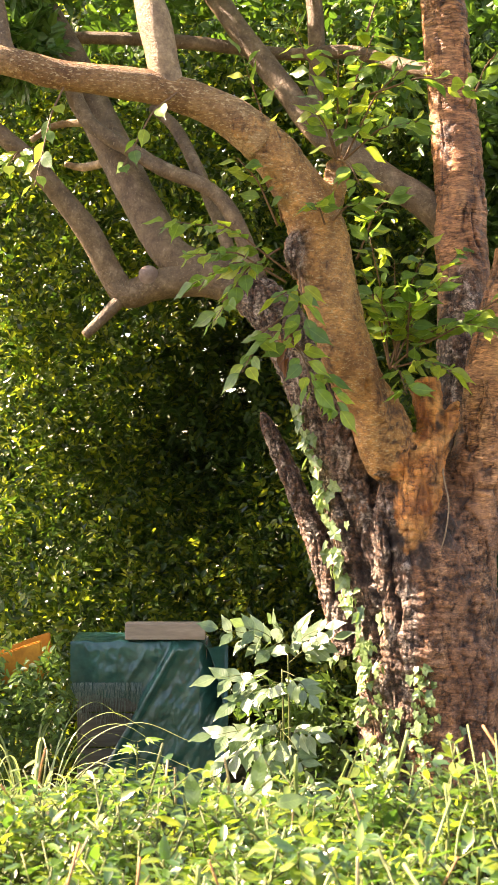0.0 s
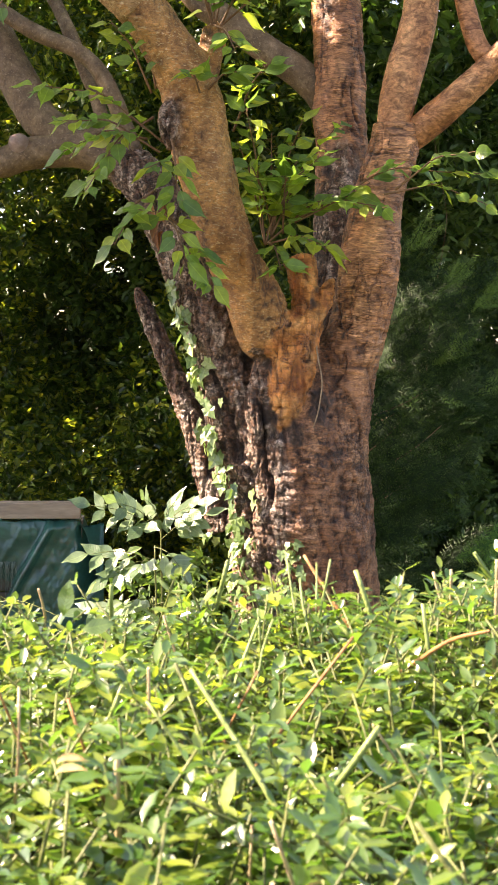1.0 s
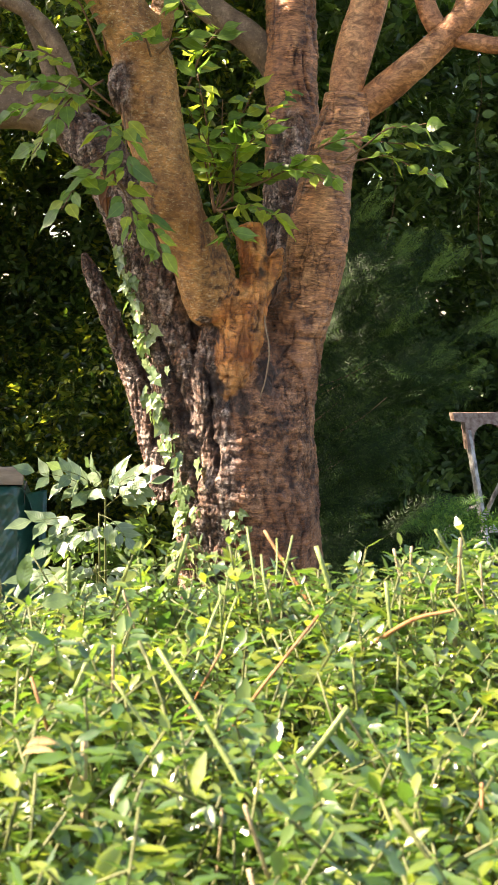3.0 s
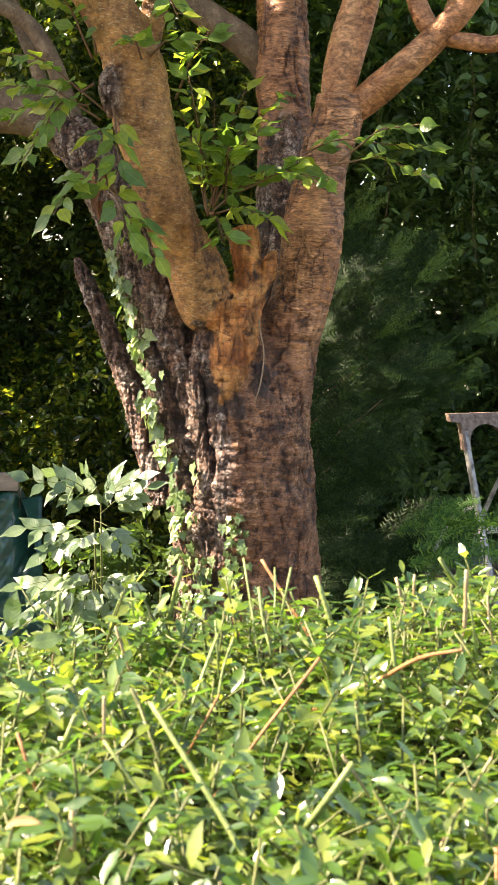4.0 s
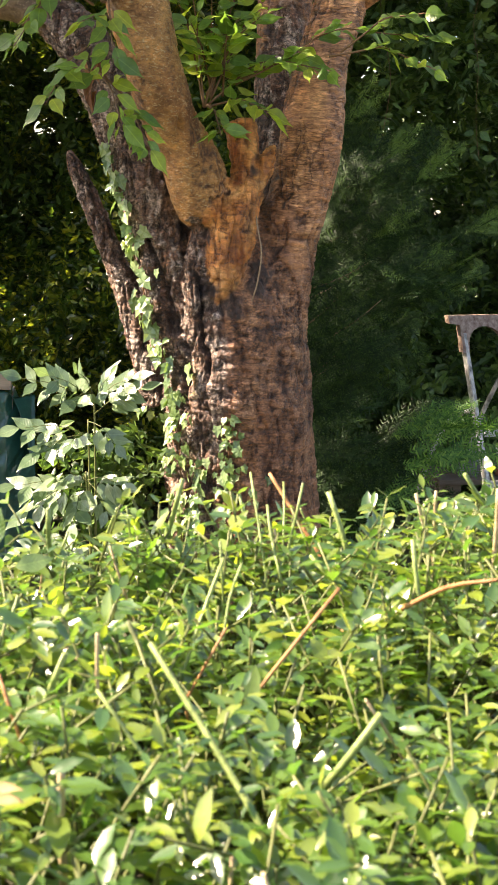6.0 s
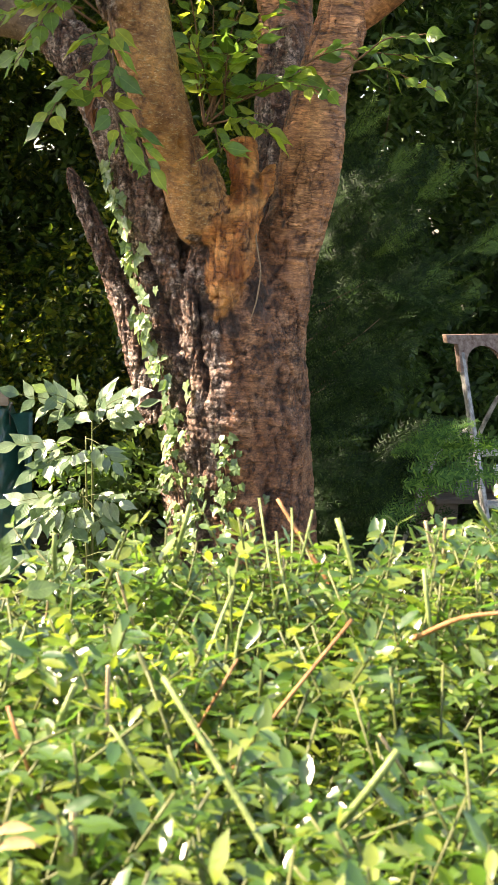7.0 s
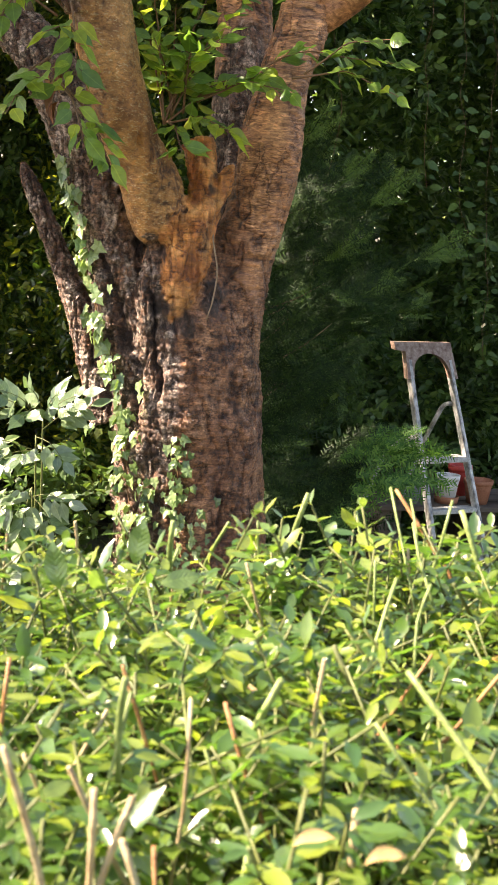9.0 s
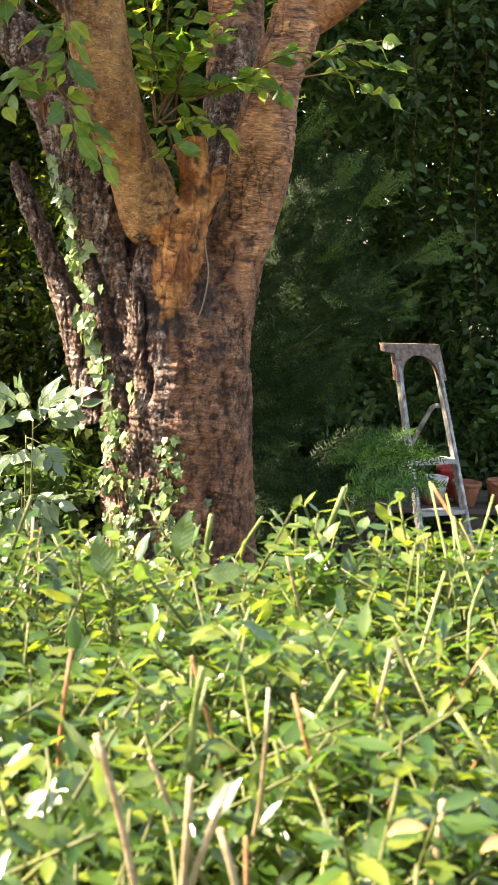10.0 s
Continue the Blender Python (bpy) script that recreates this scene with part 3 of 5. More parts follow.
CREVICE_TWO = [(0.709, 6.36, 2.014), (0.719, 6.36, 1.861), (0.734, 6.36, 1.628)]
LEFT_A = [(0.00, 6.95, 3.33, 0.102), (-0.19, 7.00, 3.42, 0.102), (-0.38, 7.05, 3.42, 0.091), (-0.53, 7.05, 3.39, 0.084), (-0.67, 7.05, 3.35, 0.081), (-0.75, 7.05, 3.44, 0.072), (-0.88, 7.00, 3.68, 0.068), (-1.05, 6.95, 3.90, 0.058), (-1.19, 6.90, 4.06, 0.052), (-1.34, 6.85, 4.19, 0.046), (-1.57, 6.80, 4.40, 0.039)]
LEFT_KNOB = [(-0.53, 7.06, 3.39, 0.070), (-0.55, 6.99, 3.45, 0.056), (-0.555, 6.97, 3.475, 0.040), (-0.557, 6.965, 3.482, 0.012)]
TWIG_A = [(-1.30, 7.6, 4.33, 0.018), (-1.15, 7.6, 4.42, 0.022), (-0.93, 7.5, 4.41, 0.024), (-0.84, 7.4, 4.36, 0.02)]
TWIG_B = [(-1.10, 7.6, 4.19, 0.016), (-0.98, 7.6, 4.17, 0.024), (-0.76, 7.35, 4.16, 0.026)]
LEFT_TWIG = [(-0.68, 7.05, 3.34, 0.041), (-0.79, 7.00, 3.22, 0.034), (-0.89, 6.95, 3.11, 0.028)]
LEFT_B = [(-0.09, 7.00, 3.40, 0.109), (-0.41, 7.10, 3.56, 0.101), (-0.57, 7.20, 3.81, 0.105), (-0.73, 7.30, 4.12, 0.107), (-0.89, 7.40, 4.46, 0.102), (-1.06, 7.50, 4.82, 0.093), (-1.21, 7.60, 5.10, 0.084), (-1.37, 7.70, 5.41, 0.078), (-1.73, 7.80, 6.10, 0.066)]
LEFT_C = [(0.06, 6.90, 3.40, 0.049), (-0.08, 6.95, 3.75, 0.046), (-0.22, 7.00, 3.92, 0.043), (-0.47, 7.05, 4.04, 0.042), (-0.66, 7.10, 4.16, 0.044), (-0.86, 7.15, 4.29, 0.044), (-0.96, 7.20, 4.43, 0.048), (-1.05, 7.20, 4.64, 0.041), (-1.34, 7.20, 4.98, 0.038), (-1.53, 7.20, 5.22, 0.032)]
LEFT_D = [(-0.08, 7.02, 3.45, 0.040), (-0.14, 7.10, 3.70, 0.038), (-0.21, 7.20, 3.88, 0.038), (-0.32, 7.30, 4.15, 0.039), (-0.43, 7.40, 4.36, 0.036), (-0.56, 7.50, 4.50, 0.030)]
BACK_C = [(-1.75, 7.95, 5.05, 0.026), (-0.91, 7.90, 5.04, 0.038), (-0.31, 7.85, 4.99, 0.042), (0.21, 7.80, 4.91, 0.038), (0.61, 7.70, 4.89, 0.041), (0.86, 7.50, 4.76, 0.043), (1.10, 7.25, 4.62, 0.048)]
BACK_D = [(0.36, 7.48, 4.38, 0.052), (0.42, 7.75, 4.75, 0.052), (0.41, 7.80, 5.13, 0.052), (0.38, 7.80, 5.45, 0.045)]
SHOOTS = [
    ((0.32, 6.05, 2.90), (0.08, 5.85, 3.00), 5), ((0.28, 6.05, 2.90), (0.42, 5.90, 2.67), 8), ((0.23, 6.05, 3.36), (0.26, 5.85, 3.02), 6),
    ((0.23, 6.10, 3.31), (-0.39, 5.90, 3.55), 13), ((0.18, 6.10, 3.29), (-0.29, 5.90, 3.39), 10), ((0.15, 6.10, 3.45), (-0.16, 5.90, 3.08), 8),
    ((0.16, 6.10, 3.12), (-0.03, 5.90, 2.84), 6), ((0.36, 6.00, 3.55), (0.31, 5.90, 3.63), 4), ((0.40, 6.02, 3.57), (0.52, 5.90, 3.63), 4),
    ((0.71, 6.40, 2.89), (0.60, 6.30, 3.54), 10), ((0.71, 6.40, 2.89), (0.85, 6.30, 3.29), 10), ((0.71, 6.40, 2.89), (1.15, 6.20, 3.13), 11),
]
SHOOTS += [
    ((0.74, 6.40, 2.93), (1.06, 6.30, 3.48), 10), ((0.74, 6.40, 2.90), (0.99, 6.20, 2.87), 9), ((0.72, 6.35, 2.90), (0.76, 6.10, 2.75), 6),
    ((0.74, 6.40, 2.93), (0.73, 6.35, 3.43), 9), ((0.71, 6.40, 2.89), (0.56, 6.35, 3.40), 8), ((0.85, 6.35, 3.01), (1.73, 6.00, 3.21), 15),
    ((0.43, 6.12, 3.86), (0.31, 6.00, 4.10), 7), ((0.43, 6.12, 3.86), (0.59, 5.95, 4.44), 10), ((0.45, 6.12, 3.86), (0.75, 5.95, 4.30), 9),
    ((0.45, 6.12, 3.87), (0.79, 5.90, 4.01), 8), ((0.43, 6.12, 3.87), (0.21, 5.95, 4.46), 8), ((0.53, 6.00, 4.15), (1.08, 5.80, 4.11), 9),
]
SHOOTS += [
    ((0.55, 5.95, 4.43), (0.65, 5.90, 4.67), 7), ((0.43, 6.10, 3.88), (0.52, 5.90, 3.71), 5), ((0.43, 6.12, 3.86), (0.42, 5.95, 4.35), 9),
    ((0.16, 6.10, 3.58), (-0.03, 5.90, 4.32), 7), ((1.04, 6.00, 4.10), (1.16, 5.80, 4.33), 6), ((0.14, 6.10, 3.56), (-0.05, 5.95, 3.85), 6),
    ((-0.82, 5.80, 4.19), (-0.96, 5.70, 3.66), 5), ((-1.15, 6.80, 4.10), (-1.26, 6.60, 3.94), 6), ((-0.29, 5.85, 4.16), (-0.57, 5.70, 3.74), 4),
]

SHOOTS += [
    ((0.80, 6.42, 2.95), (0.78, 6.15, 3.20), 7), ((0.72, 6.42, 2.95), (0.95, 6.15, 3.30), 9), ((0.75, 6.42, 2.95), (0.62, 6.20, 3.25), 8),
    ((0.75, 6.45, 2.95), (0.88, 6.30, 3.50), 8), ((0.85, 6.35, 3.00), (1.25, 6.05, 3.05), 8), ((0.55, 6.45, 3.45), (0.70, 6.25, 3.75), 8),
    ((1.25, 6.12, 3.12), (1.70, 5.92, 3.06), 7), ((1.30, 6.1, 3.14), (1.64, 5.9, 3.30), 6), ((0.30, 6.05, 3.20), (0.12, 5.80, 3.18), 5), ((0.20, 6.05, 3.00), (0.30, 5.80, 2.75), 6), ((0.12, 6.1, 3.35), (-0.25, 5.85, 3.25), 8),
]


def build_bole(parent):
    """Trunk and stems grown together into one skin, with fissured, ringed and torn relief."""
    groups = [(TRUNK, 0), (STEM_RIGHT[:3], 0), (STEM_RIGHT[2:], 3), (STEM_BACK[:4], 4), (STEM_BACK[3:], 3), (FLANGE, 0), (STEM_LEFT[:2], 0), (STEM_LEFT[1:], 4), (OLD_STEM, 4), (LIMB_FRONT[:14], 1), (FRONT_B, 1), (KNOB, 4), (KNOT, 1), (TORN, 2), (TORN_SPUR, 2)]
    pieces = [tube(rows, 48, 0.03, 0.07, 3.1 * k) for k, (rows, _) in enumerate(groups)]
    rough = new("bole", fast_mesh("bole", *joined(pieces), M_GROWN))
    grow = rough.modifiers.new("grow", "REMESH")
    grow.mode, grow.voxel_size = "VOXEL", 0.008
    ease = rough.modifiers.new("ease", "SMOOTH")
    ease.factor, ease.iterations = 0.6, 9
    bpy.context.view_layer.update()
    me = bpy.data.meshes.new_from_object(rough.evaluated_get(bpy.context.evaluated_depsgraph_get()))
    bpy.data.objects.remove(rough)
    n = len(me.vertices)
    co, no = np.empty(n * 3, "f"), np.empty(n * 3, "f")
    me.vertices.foreach_get("co", co)
    me.vertices.foreach_get("normal", no)
    co, no = co.reshape(-1, 3).astype(float), no.reshape(-1, 3).astype(float)
    # relief on the side that faces the hedge
    every, front = co, np.flatnonzero(no[:, 1] < 0.35)
    co, no, total, n = co[front], no[front], n, len(front)
    near = np.full((5, n), 9.0)
    for rows, kind in groups:
        for x, y, z, r in spline(rows, 0.06):
            d = np.sqrt(((co - (x, y, z)) ** 2).sum(1)) - r
            near[kind] = np.minimum(near[kind], d)
    near += 0.05 * (fbm(co * 9, 3) - 0.5)[None]
    near[4] += 0.16 * (fbm(co * (7, 7, 4) + 8, 3) - 0.5)
    near[3] += 0.22 * (fbm(co * (7, 7, 3) + 2, 3) - 0.5)
    near[1] += 0.06 * (fbm(co * 11 + 5, 3) - 0.5)
    near[1] += np.clip((2.44 + 1.3 * (co[:, 0] - 0.74) - co[:, 2] + 0.28 * (fbm(co * 10, 3) - 0.5)) * 2.5, 0, 0.3)
    # The trunk's left takes the dark bark colour as painted shade.
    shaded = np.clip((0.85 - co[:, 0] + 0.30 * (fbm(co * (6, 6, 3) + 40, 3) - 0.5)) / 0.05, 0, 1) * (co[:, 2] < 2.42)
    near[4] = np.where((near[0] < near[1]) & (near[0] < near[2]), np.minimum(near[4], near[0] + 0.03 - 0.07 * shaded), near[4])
    seam = (np.abs(near[1] - near[2]) < 0.022) & (near[:3].min(0) < 0.06) & (co[:, 2] < 2.75)
    near[0] = np.where(seam, near.min(0) - 0.03, near[0])
    share = np.exp(-(near - near.min(0)) / 0.012)
    share /= share.sum(0)
    warp = (fbm(co * 4, 3) - 0.5)[:, None] * 0.5
    bent = co + 0.05 * np.column_stack([fbm(co * 9 + k, 3) - 0.5 for k in (0, 31, 62)])
    rim, own = cells(bent * (17, 17, 4.0))
    rim2, own2 = cells(bent * (34, 34, 16) + 5)
    crack = np.clip(1 - rim / 0.10, 0, 1)
    crack2 = np.clip(1 - rim2 / 0.16, 0, 1)

    def furrow(p, thin):
        """Thin winding lines where smooth noise passes its middle."""
        return np.clip((1 - np.abs(2 * value_noise(p) - 1) - (1 - thin)) / thin, 0, 1)

    gash = furrow((co + warp * 0.35) * (9, 9, 1.5), 0.11)
    gash2 = furrow((co + warp * 0.2) * (19, 19, 3.2) + 7, 0.16)
    crease = furrow(bent * (7, 7, 30) + 2, 0.30)
    crease2 = furrow(bent * (12, 12, 52) + 9, 0.36)
    ripple = value_noise(bent * (10, 10, 46)) - 0.5
    ripple2 = value_noise(bent * (24, 24, 66) + 4) - 0.5
    flake, flake_own = cells(bent * (30, 30, 20) + 11)
    lump = fbm(co * (7, 7, 5), 3) - 0.5
    part_old = np.clip((fbm(co * (5, 5, 3) + 21, 2) - 0.42) * 6, 0, 1)
    old = -0.006 * crack * part_old - 0.012 * gash - 0.007 * gash2 - 0.006 * crease - 0.004 * crease2 + 0.005 * (own - 0.5) + 0.006 * ripple + 0.004 * ripple2 + 0.020 * lump
    rugged = old + 0.009 * (flake_own - 0.5) - 0.006 * crack2 - 0.010 * gash2 + 0.007 * (own2 - 0.5)
    young = 0.022 * lump + 0.004 * ripple + 0.003 * ripple2 - 0.003 * crease2 - 0.006 * gash2 * part_old
    slab, slab_own = cells((bent + 0.15 * warp) * (12, 12, 5) + 3)
    chink = np.clip(1 - slab / 0.12, 0, 1)
    fibre = value_noise((co + warp * 0.1) * (42, 42, 7)) - 0.5
    torn = 0.020 * (slab_own - 0.5) - 0.006 * chink + 0.028 * (fbm(co * (9, 9, 5), 3) - 0.5) + 0.012 * fibre - 0.006 * crease + 0.005 * ripple2
    band = 0.024 * lump + 0.005 * ripple + 0.003 * ripple2 - 0.004 * crease - 0.003 * crease2 - 0.012 * gash * part_old - 0.007 * gash2 * part_old
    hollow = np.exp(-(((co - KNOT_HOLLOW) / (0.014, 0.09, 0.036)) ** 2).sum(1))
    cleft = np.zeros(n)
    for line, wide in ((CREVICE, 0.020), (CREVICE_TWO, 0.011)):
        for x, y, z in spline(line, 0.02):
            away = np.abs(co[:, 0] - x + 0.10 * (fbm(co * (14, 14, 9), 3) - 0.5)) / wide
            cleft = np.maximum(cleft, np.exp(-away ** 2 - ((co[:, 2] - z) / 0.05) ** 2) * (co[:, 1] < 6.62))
    on_left = np.clip((0.80 - co[:, 0] + 0.2 * (fbm(co * (6, 6, 3) + 40, 3) - 0.5)) / 0.12, 0, 1)
    push = -0.035 * hollow - 0.045 * cleft + (share[0] + share[4]) * (old * (1 - on_left) + rugged * on_left) + share[1] * young + share[2] * torn + share[3] * band
    # Tones drop in cracks, creases, clefts and the knot hollow as painted shade.
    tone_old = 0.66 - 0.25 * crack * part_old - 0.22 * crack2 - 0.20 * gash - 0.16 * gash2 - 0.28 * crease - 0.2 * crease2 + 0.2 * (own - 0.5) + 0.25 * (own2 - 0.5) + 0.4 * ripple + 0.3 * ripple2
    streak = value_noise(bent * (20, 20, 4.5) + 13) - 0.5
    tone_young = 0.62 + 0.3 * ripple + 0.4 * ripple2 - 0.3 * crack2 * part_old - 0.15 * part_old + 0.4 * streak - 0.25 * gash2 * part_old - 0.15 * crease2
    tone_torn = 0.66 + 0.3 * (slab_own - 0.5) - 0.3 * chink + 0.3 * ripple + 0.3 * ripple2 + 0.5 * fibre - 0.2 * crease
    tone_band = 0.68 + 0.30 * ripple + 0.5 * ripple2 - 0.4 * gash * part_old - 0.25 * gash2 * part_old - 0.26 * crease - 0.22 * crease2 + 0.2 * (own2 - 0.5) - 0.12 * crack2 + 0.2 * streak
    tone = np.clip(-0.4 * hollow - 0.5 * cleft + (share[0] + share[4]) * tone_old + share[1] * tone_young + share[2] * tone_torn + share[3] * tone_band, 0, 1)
    every[front] = co + no * push[:, None]
    me.vertices.foreach_set("co", every.astype("f").ravel())

    def spread(value, rest):
        out = np.full(total, rest, "f")
        out[front] = value
        return out

    me.materials.clear()
    me.materials.append(M_GROWN)
    gum_shade = np.zeros(n)
    # Some patches are blackened sap, others paint the shade in gaps between stems.
    for x, y, z, r in ((1.00, 6.40, 2.05, 0.06), (0.75, 6.42, 2.03, 0.06), (0.745, 6.43, 2.28, 0.05), (0.90, 6.40, 1.93, 0.06), (0.95, 6.42, 2.62, 0.035), (1.03, 6.46, 2.28, 0.06), (1.05, 6.50, 2.52, 0.085), (1.02, 6.42, 2.14, 0.055), (0.72, 6.45, 2.40, 0.06), (0.66, 6.5, 2.30, 0.07)):
        d = np.sqrt(((co - (x, y, z)) ** 2).sum(1)) + 0.22 * (fbm(co * (16, 16, 9), 4) - 0.5)
        gum_shade = np.maximum(gum_shade, np.clip((r - d) / 0.025, 0, 1))
    # The seam under the limb is blackened too, as shade in the crease.
    edge = np.abs(near[1] - near[2]) + 0.03 * (fbm(co * 20, 3) - 0.5)
    gum_shade = np.maximum(gum_shade, 0.9 * np.clip((0.014 - edge) / 0.012, 0, 1) * (near[:3].min(0) < 0.06) * (co[:, 2] < 2.72))
    done = share[0].copy()
    for name, value in (("dark", share[4]), ("band", share[3]), ("young", share[1]), ("torn", share[2]), ("gum_and_gap_shade", None)):
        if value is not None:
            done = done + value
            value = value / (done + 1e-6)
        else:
            value = gum_shade
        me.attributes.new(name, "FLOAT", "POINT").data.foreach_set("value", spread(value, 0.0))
    me.attributes.new("tone_and_crack_shade", "FLOAT", "POINT").data.foreach_set("value", spread(tone, 0.6))
    me.polygons.foreach_set("use_smooth", np.full(len(me.polygons), True))
    me.update()
    return child("trunk", me, parent, "thick fissured red-brown trunk dividing into leaning stems", m=under(parent))


CHERRY_SHAPES = [leaf_shape([0.03, 0.14, 0.22, 0.245, 0.22, 0.15, 0.06, 0.015, 0.0], f, d) for f, d in ((0.25, 0.18), (0.12, 0.30), (0.35, 0.08))]
CHERRY_LEAVES = [fast_mesh("leaf", v, q, M_CHERRY, True) for v, q in CHERRY_SHAPES]


def leaf_pose(at, way, up, size):
    x = Vector(way).normalized()
    y = Vector(up).cross(x).normalized()
    z = x.cross(y)
    return Matrix.Translation(at) @ Matrix((x, y, z)).transposed().to_4x4() @ Matrix.Diagonal((size, size, size, 1))


def build_shoot(parent, start, end, count, length=0.135, name="shoot"):
    """A leafy twig: a thin arching stem with stalked leaves set along it."""
    a, b = np.array(start), np.array(end)
    span = b - a
    bow = np.array([0, 0, 0.14 * np.linalg.norm(span)])
    mid = (a + b) / 2 + bow
    rows = [(*a, 0.006), (*(0.5 * (a + mid)), 0.005), (*mid, 0.0042), (*(0.5 * (mid + b)), 0.003), (*b, 0.0015)]
    path = spline(rows, 0.02)[:, :3]
    pieces = [tube(rows, 6, 0.03)]
    poses = []
    count = round(count * 1.7)
    for k in range(count):
        f = 0.22 + 0.78 * (k + 1) / count
        i = min(int(f * (len(path) - 1)), len(path) - 2)
        p = path[i]
        t = path[i + 1] - p
        t /= np.linalg.norm(t)
        side = np.cross(t, (0, 0, 1))
        side /= np.linalg.norm(side) + 1e-6
        s = 1 if k % 2 else -1
        w = t * rng.uniform(0.2, 0.9) + side * s * rng.uniform(0.4, 1.1) + np.array([0, -0.15, rng.uniform(-0.5, 0.2)])
        w /= np.linalg.norm(w)
        foot = p + w * 0.03
        pieces.append(tube([(*p, 0.0014), (*((p + foot) / 2 + (0, 0, 0.003)), 0.0012), (*foot, 0.001)], 4, 0.02))
        up = np.array([-0.25, -0.75, 0.72]) + 0.4 * rng.normal(size=3)
        poses.append(leaf_pose(foot, w, up, length * rng.uniform(0.6, 1.15)))
    twig = child(name, fast_mesh(name, *joined(pieces), M_SHOOT, True), parent, "thin red-brown shoot with fresh green leaves", m=under(parent))
    for m in poses:
        child("leaf", CHERRY_LEAVES[rng.integers(3)], twig, m=m)
    return twig


def build_cherry():
    tree = thing("cherry_tree", (1.0, 6.75, 0.0), "old multi-stemmed cherry tree with fissured bark and torn stub", "tree")
    bole = build_bole(tree)
    for k, (rows, m) in enumerate(((LIMB_FRONT[12:], M_YOUNG), (FRONT_A, M_GREY_LIT), (FRONT_C, M_GREY), (RIGHT_A, M_BAND), (RIGHT_B, M_BAND), (RIGHT_C, M_BAND), (RIGHT_D, M_BAND), (RIGHT_E, M_BAND),
                                   (BACK_B, M_GREY), (LEFT_A, M_GREY), (LEFT_KNOB, M_CUT), (LEFT_TWIG, M_GREY), (LEFT_B, M_GREY), (LEFT_C, M_GREY), (LEFT_D, M_GREY), (BACK_C, M_GREY), (BACK_D, M_GREY), (TWIG_A, M_GREY_LIT), (TWIG_B, M_GREY_LIT))):
        big = rows[0][3] > 0.06
        child("limb", fast_mesh("limb", *tube(rows, 28 if big else 16, 0.02, 0.11, 5.7 * k), m, True), tree, m=under(tree))
    for start, end, count in SHOOTS:
        build_shoot(tree, start, end, count)
    # The crown stands unseen above the view and breaks up the sunlight.
    heads = [(-1.2, 6.9, 6.5, 0.9), (-0.5, 5.7, 6.6, 0.9), (0.3, 6.6, 7.0, 1.1), (1.3, 6.6, 6.7, 1.1), (2.3, 6.4, 6.0, 1.0), (1.2, 7.6, 7.4, 1.1), (3.0, 7.0, 5.4, 0.8), (0.2, 7.6, 7.6, 0.9), (0.1, 6.9, 5.9, 0.6), (-0.6, 8.5, 5.7, 0.8), (-1.6, 8.5, 6.3, 0.8), (0.5, 8.4, 5.8, 0.8), (1.5, 8.3, 5.0, 0.8), (2.4, 8.2, 4.9, 0.7)]
    # Clumps added up the sun's rays to shade chosen spots on the tree.
    for x, y, z, r in ((0.25, 6.62, 3.0, 0.16), (0.42, 6.55, 2.72, 0.18), (0.54, 6.5, 2.45, 0.12), (0.13, 7.02, 2.55, 0.15), (0.42, 6.15, 3.05, 0.18), (0.3, 6.1, 3.4, 0.2), (1.15, 6.5, 2.85, 0.25), (1.2, 6.5, 3.25, 0.22), (1.08, 6.5, 2.4, 0.25), (1.05, 7.0, 3.0, 0.2), (1.08, 7.0, 3.4, 0.2), (1.08, 7.0, 2.7, 0.15), (1.42, 6.55, 3.9, 0.2), (-0.2, 5.95, 3.3, 0.26), (0.18, 6.08, 3.05, 0.12), (1.05, 7.05, 3.8, 0.2), (1.68, 6.45, 3.68, 0.2), (1.38, 6.5, 3.5, 0.15), (0.85, 6.36, 2.4, 0.2), (-0.6, 7.2, 3.8, 0.2), (0.0, 6.95, 3.4, 0.18)):
        heads.append((*(Vector((x, y, z)) + TO_SUN * 3.4), r))
    # More clumps added up the rays, to shade the yew.
    for x, y, z, r in ((1.5, 7.4, 1.5, 0.4), (1.4, 7.4, 1.95, 0.3), (1.35, 7.5, 0.9, 0.3)):
        heads.append((*(Vector((x, y, z)) + TO_SUN * 6.0), r))
    at = np.vstack([np.array(h[:3]) + unit(115) * (h[3] * rng.uniform(0.3, 1.0, 115) ** 0.6)[:, None] * (1, 1, 0.7) for h in heads])
    way = unit(len(at)) + (0, 0, -0.2)
    long = np.repeat([min(1.0, h[3] / 0.6) for h in heads], 115)
    v, q = many_leaves(SIMPLE, *sprays(at, way, rng.uniform(0.2, 0.4, len(at)) * long, 9, 0.12))
    child("crown", fast_mesh("crown", v, q, M_CROWN), tree, "leafy green crown, unseen, with clumps set to block the sun", m=under(tree))
    return tree, bole


cherry, bole = build_cherry()
M_DEADLEAF = leaf_mat("dead_cherry_leaf", (0.13, 0.05, 0.025), (0.22, 0.09, 0.045), (0.32, 0.15, 0.08), 0.5, 0.2, False)
DEAD_LEAVES = [fast_mesh("dead_leaf", *leaf_shape([0.02, 0.14, 0.22, 0.20, 0.12, 0.0], f, d), M_DEADLEAF, True) for f, d in ((0.9, 0.3), (1.2, 0.1))]
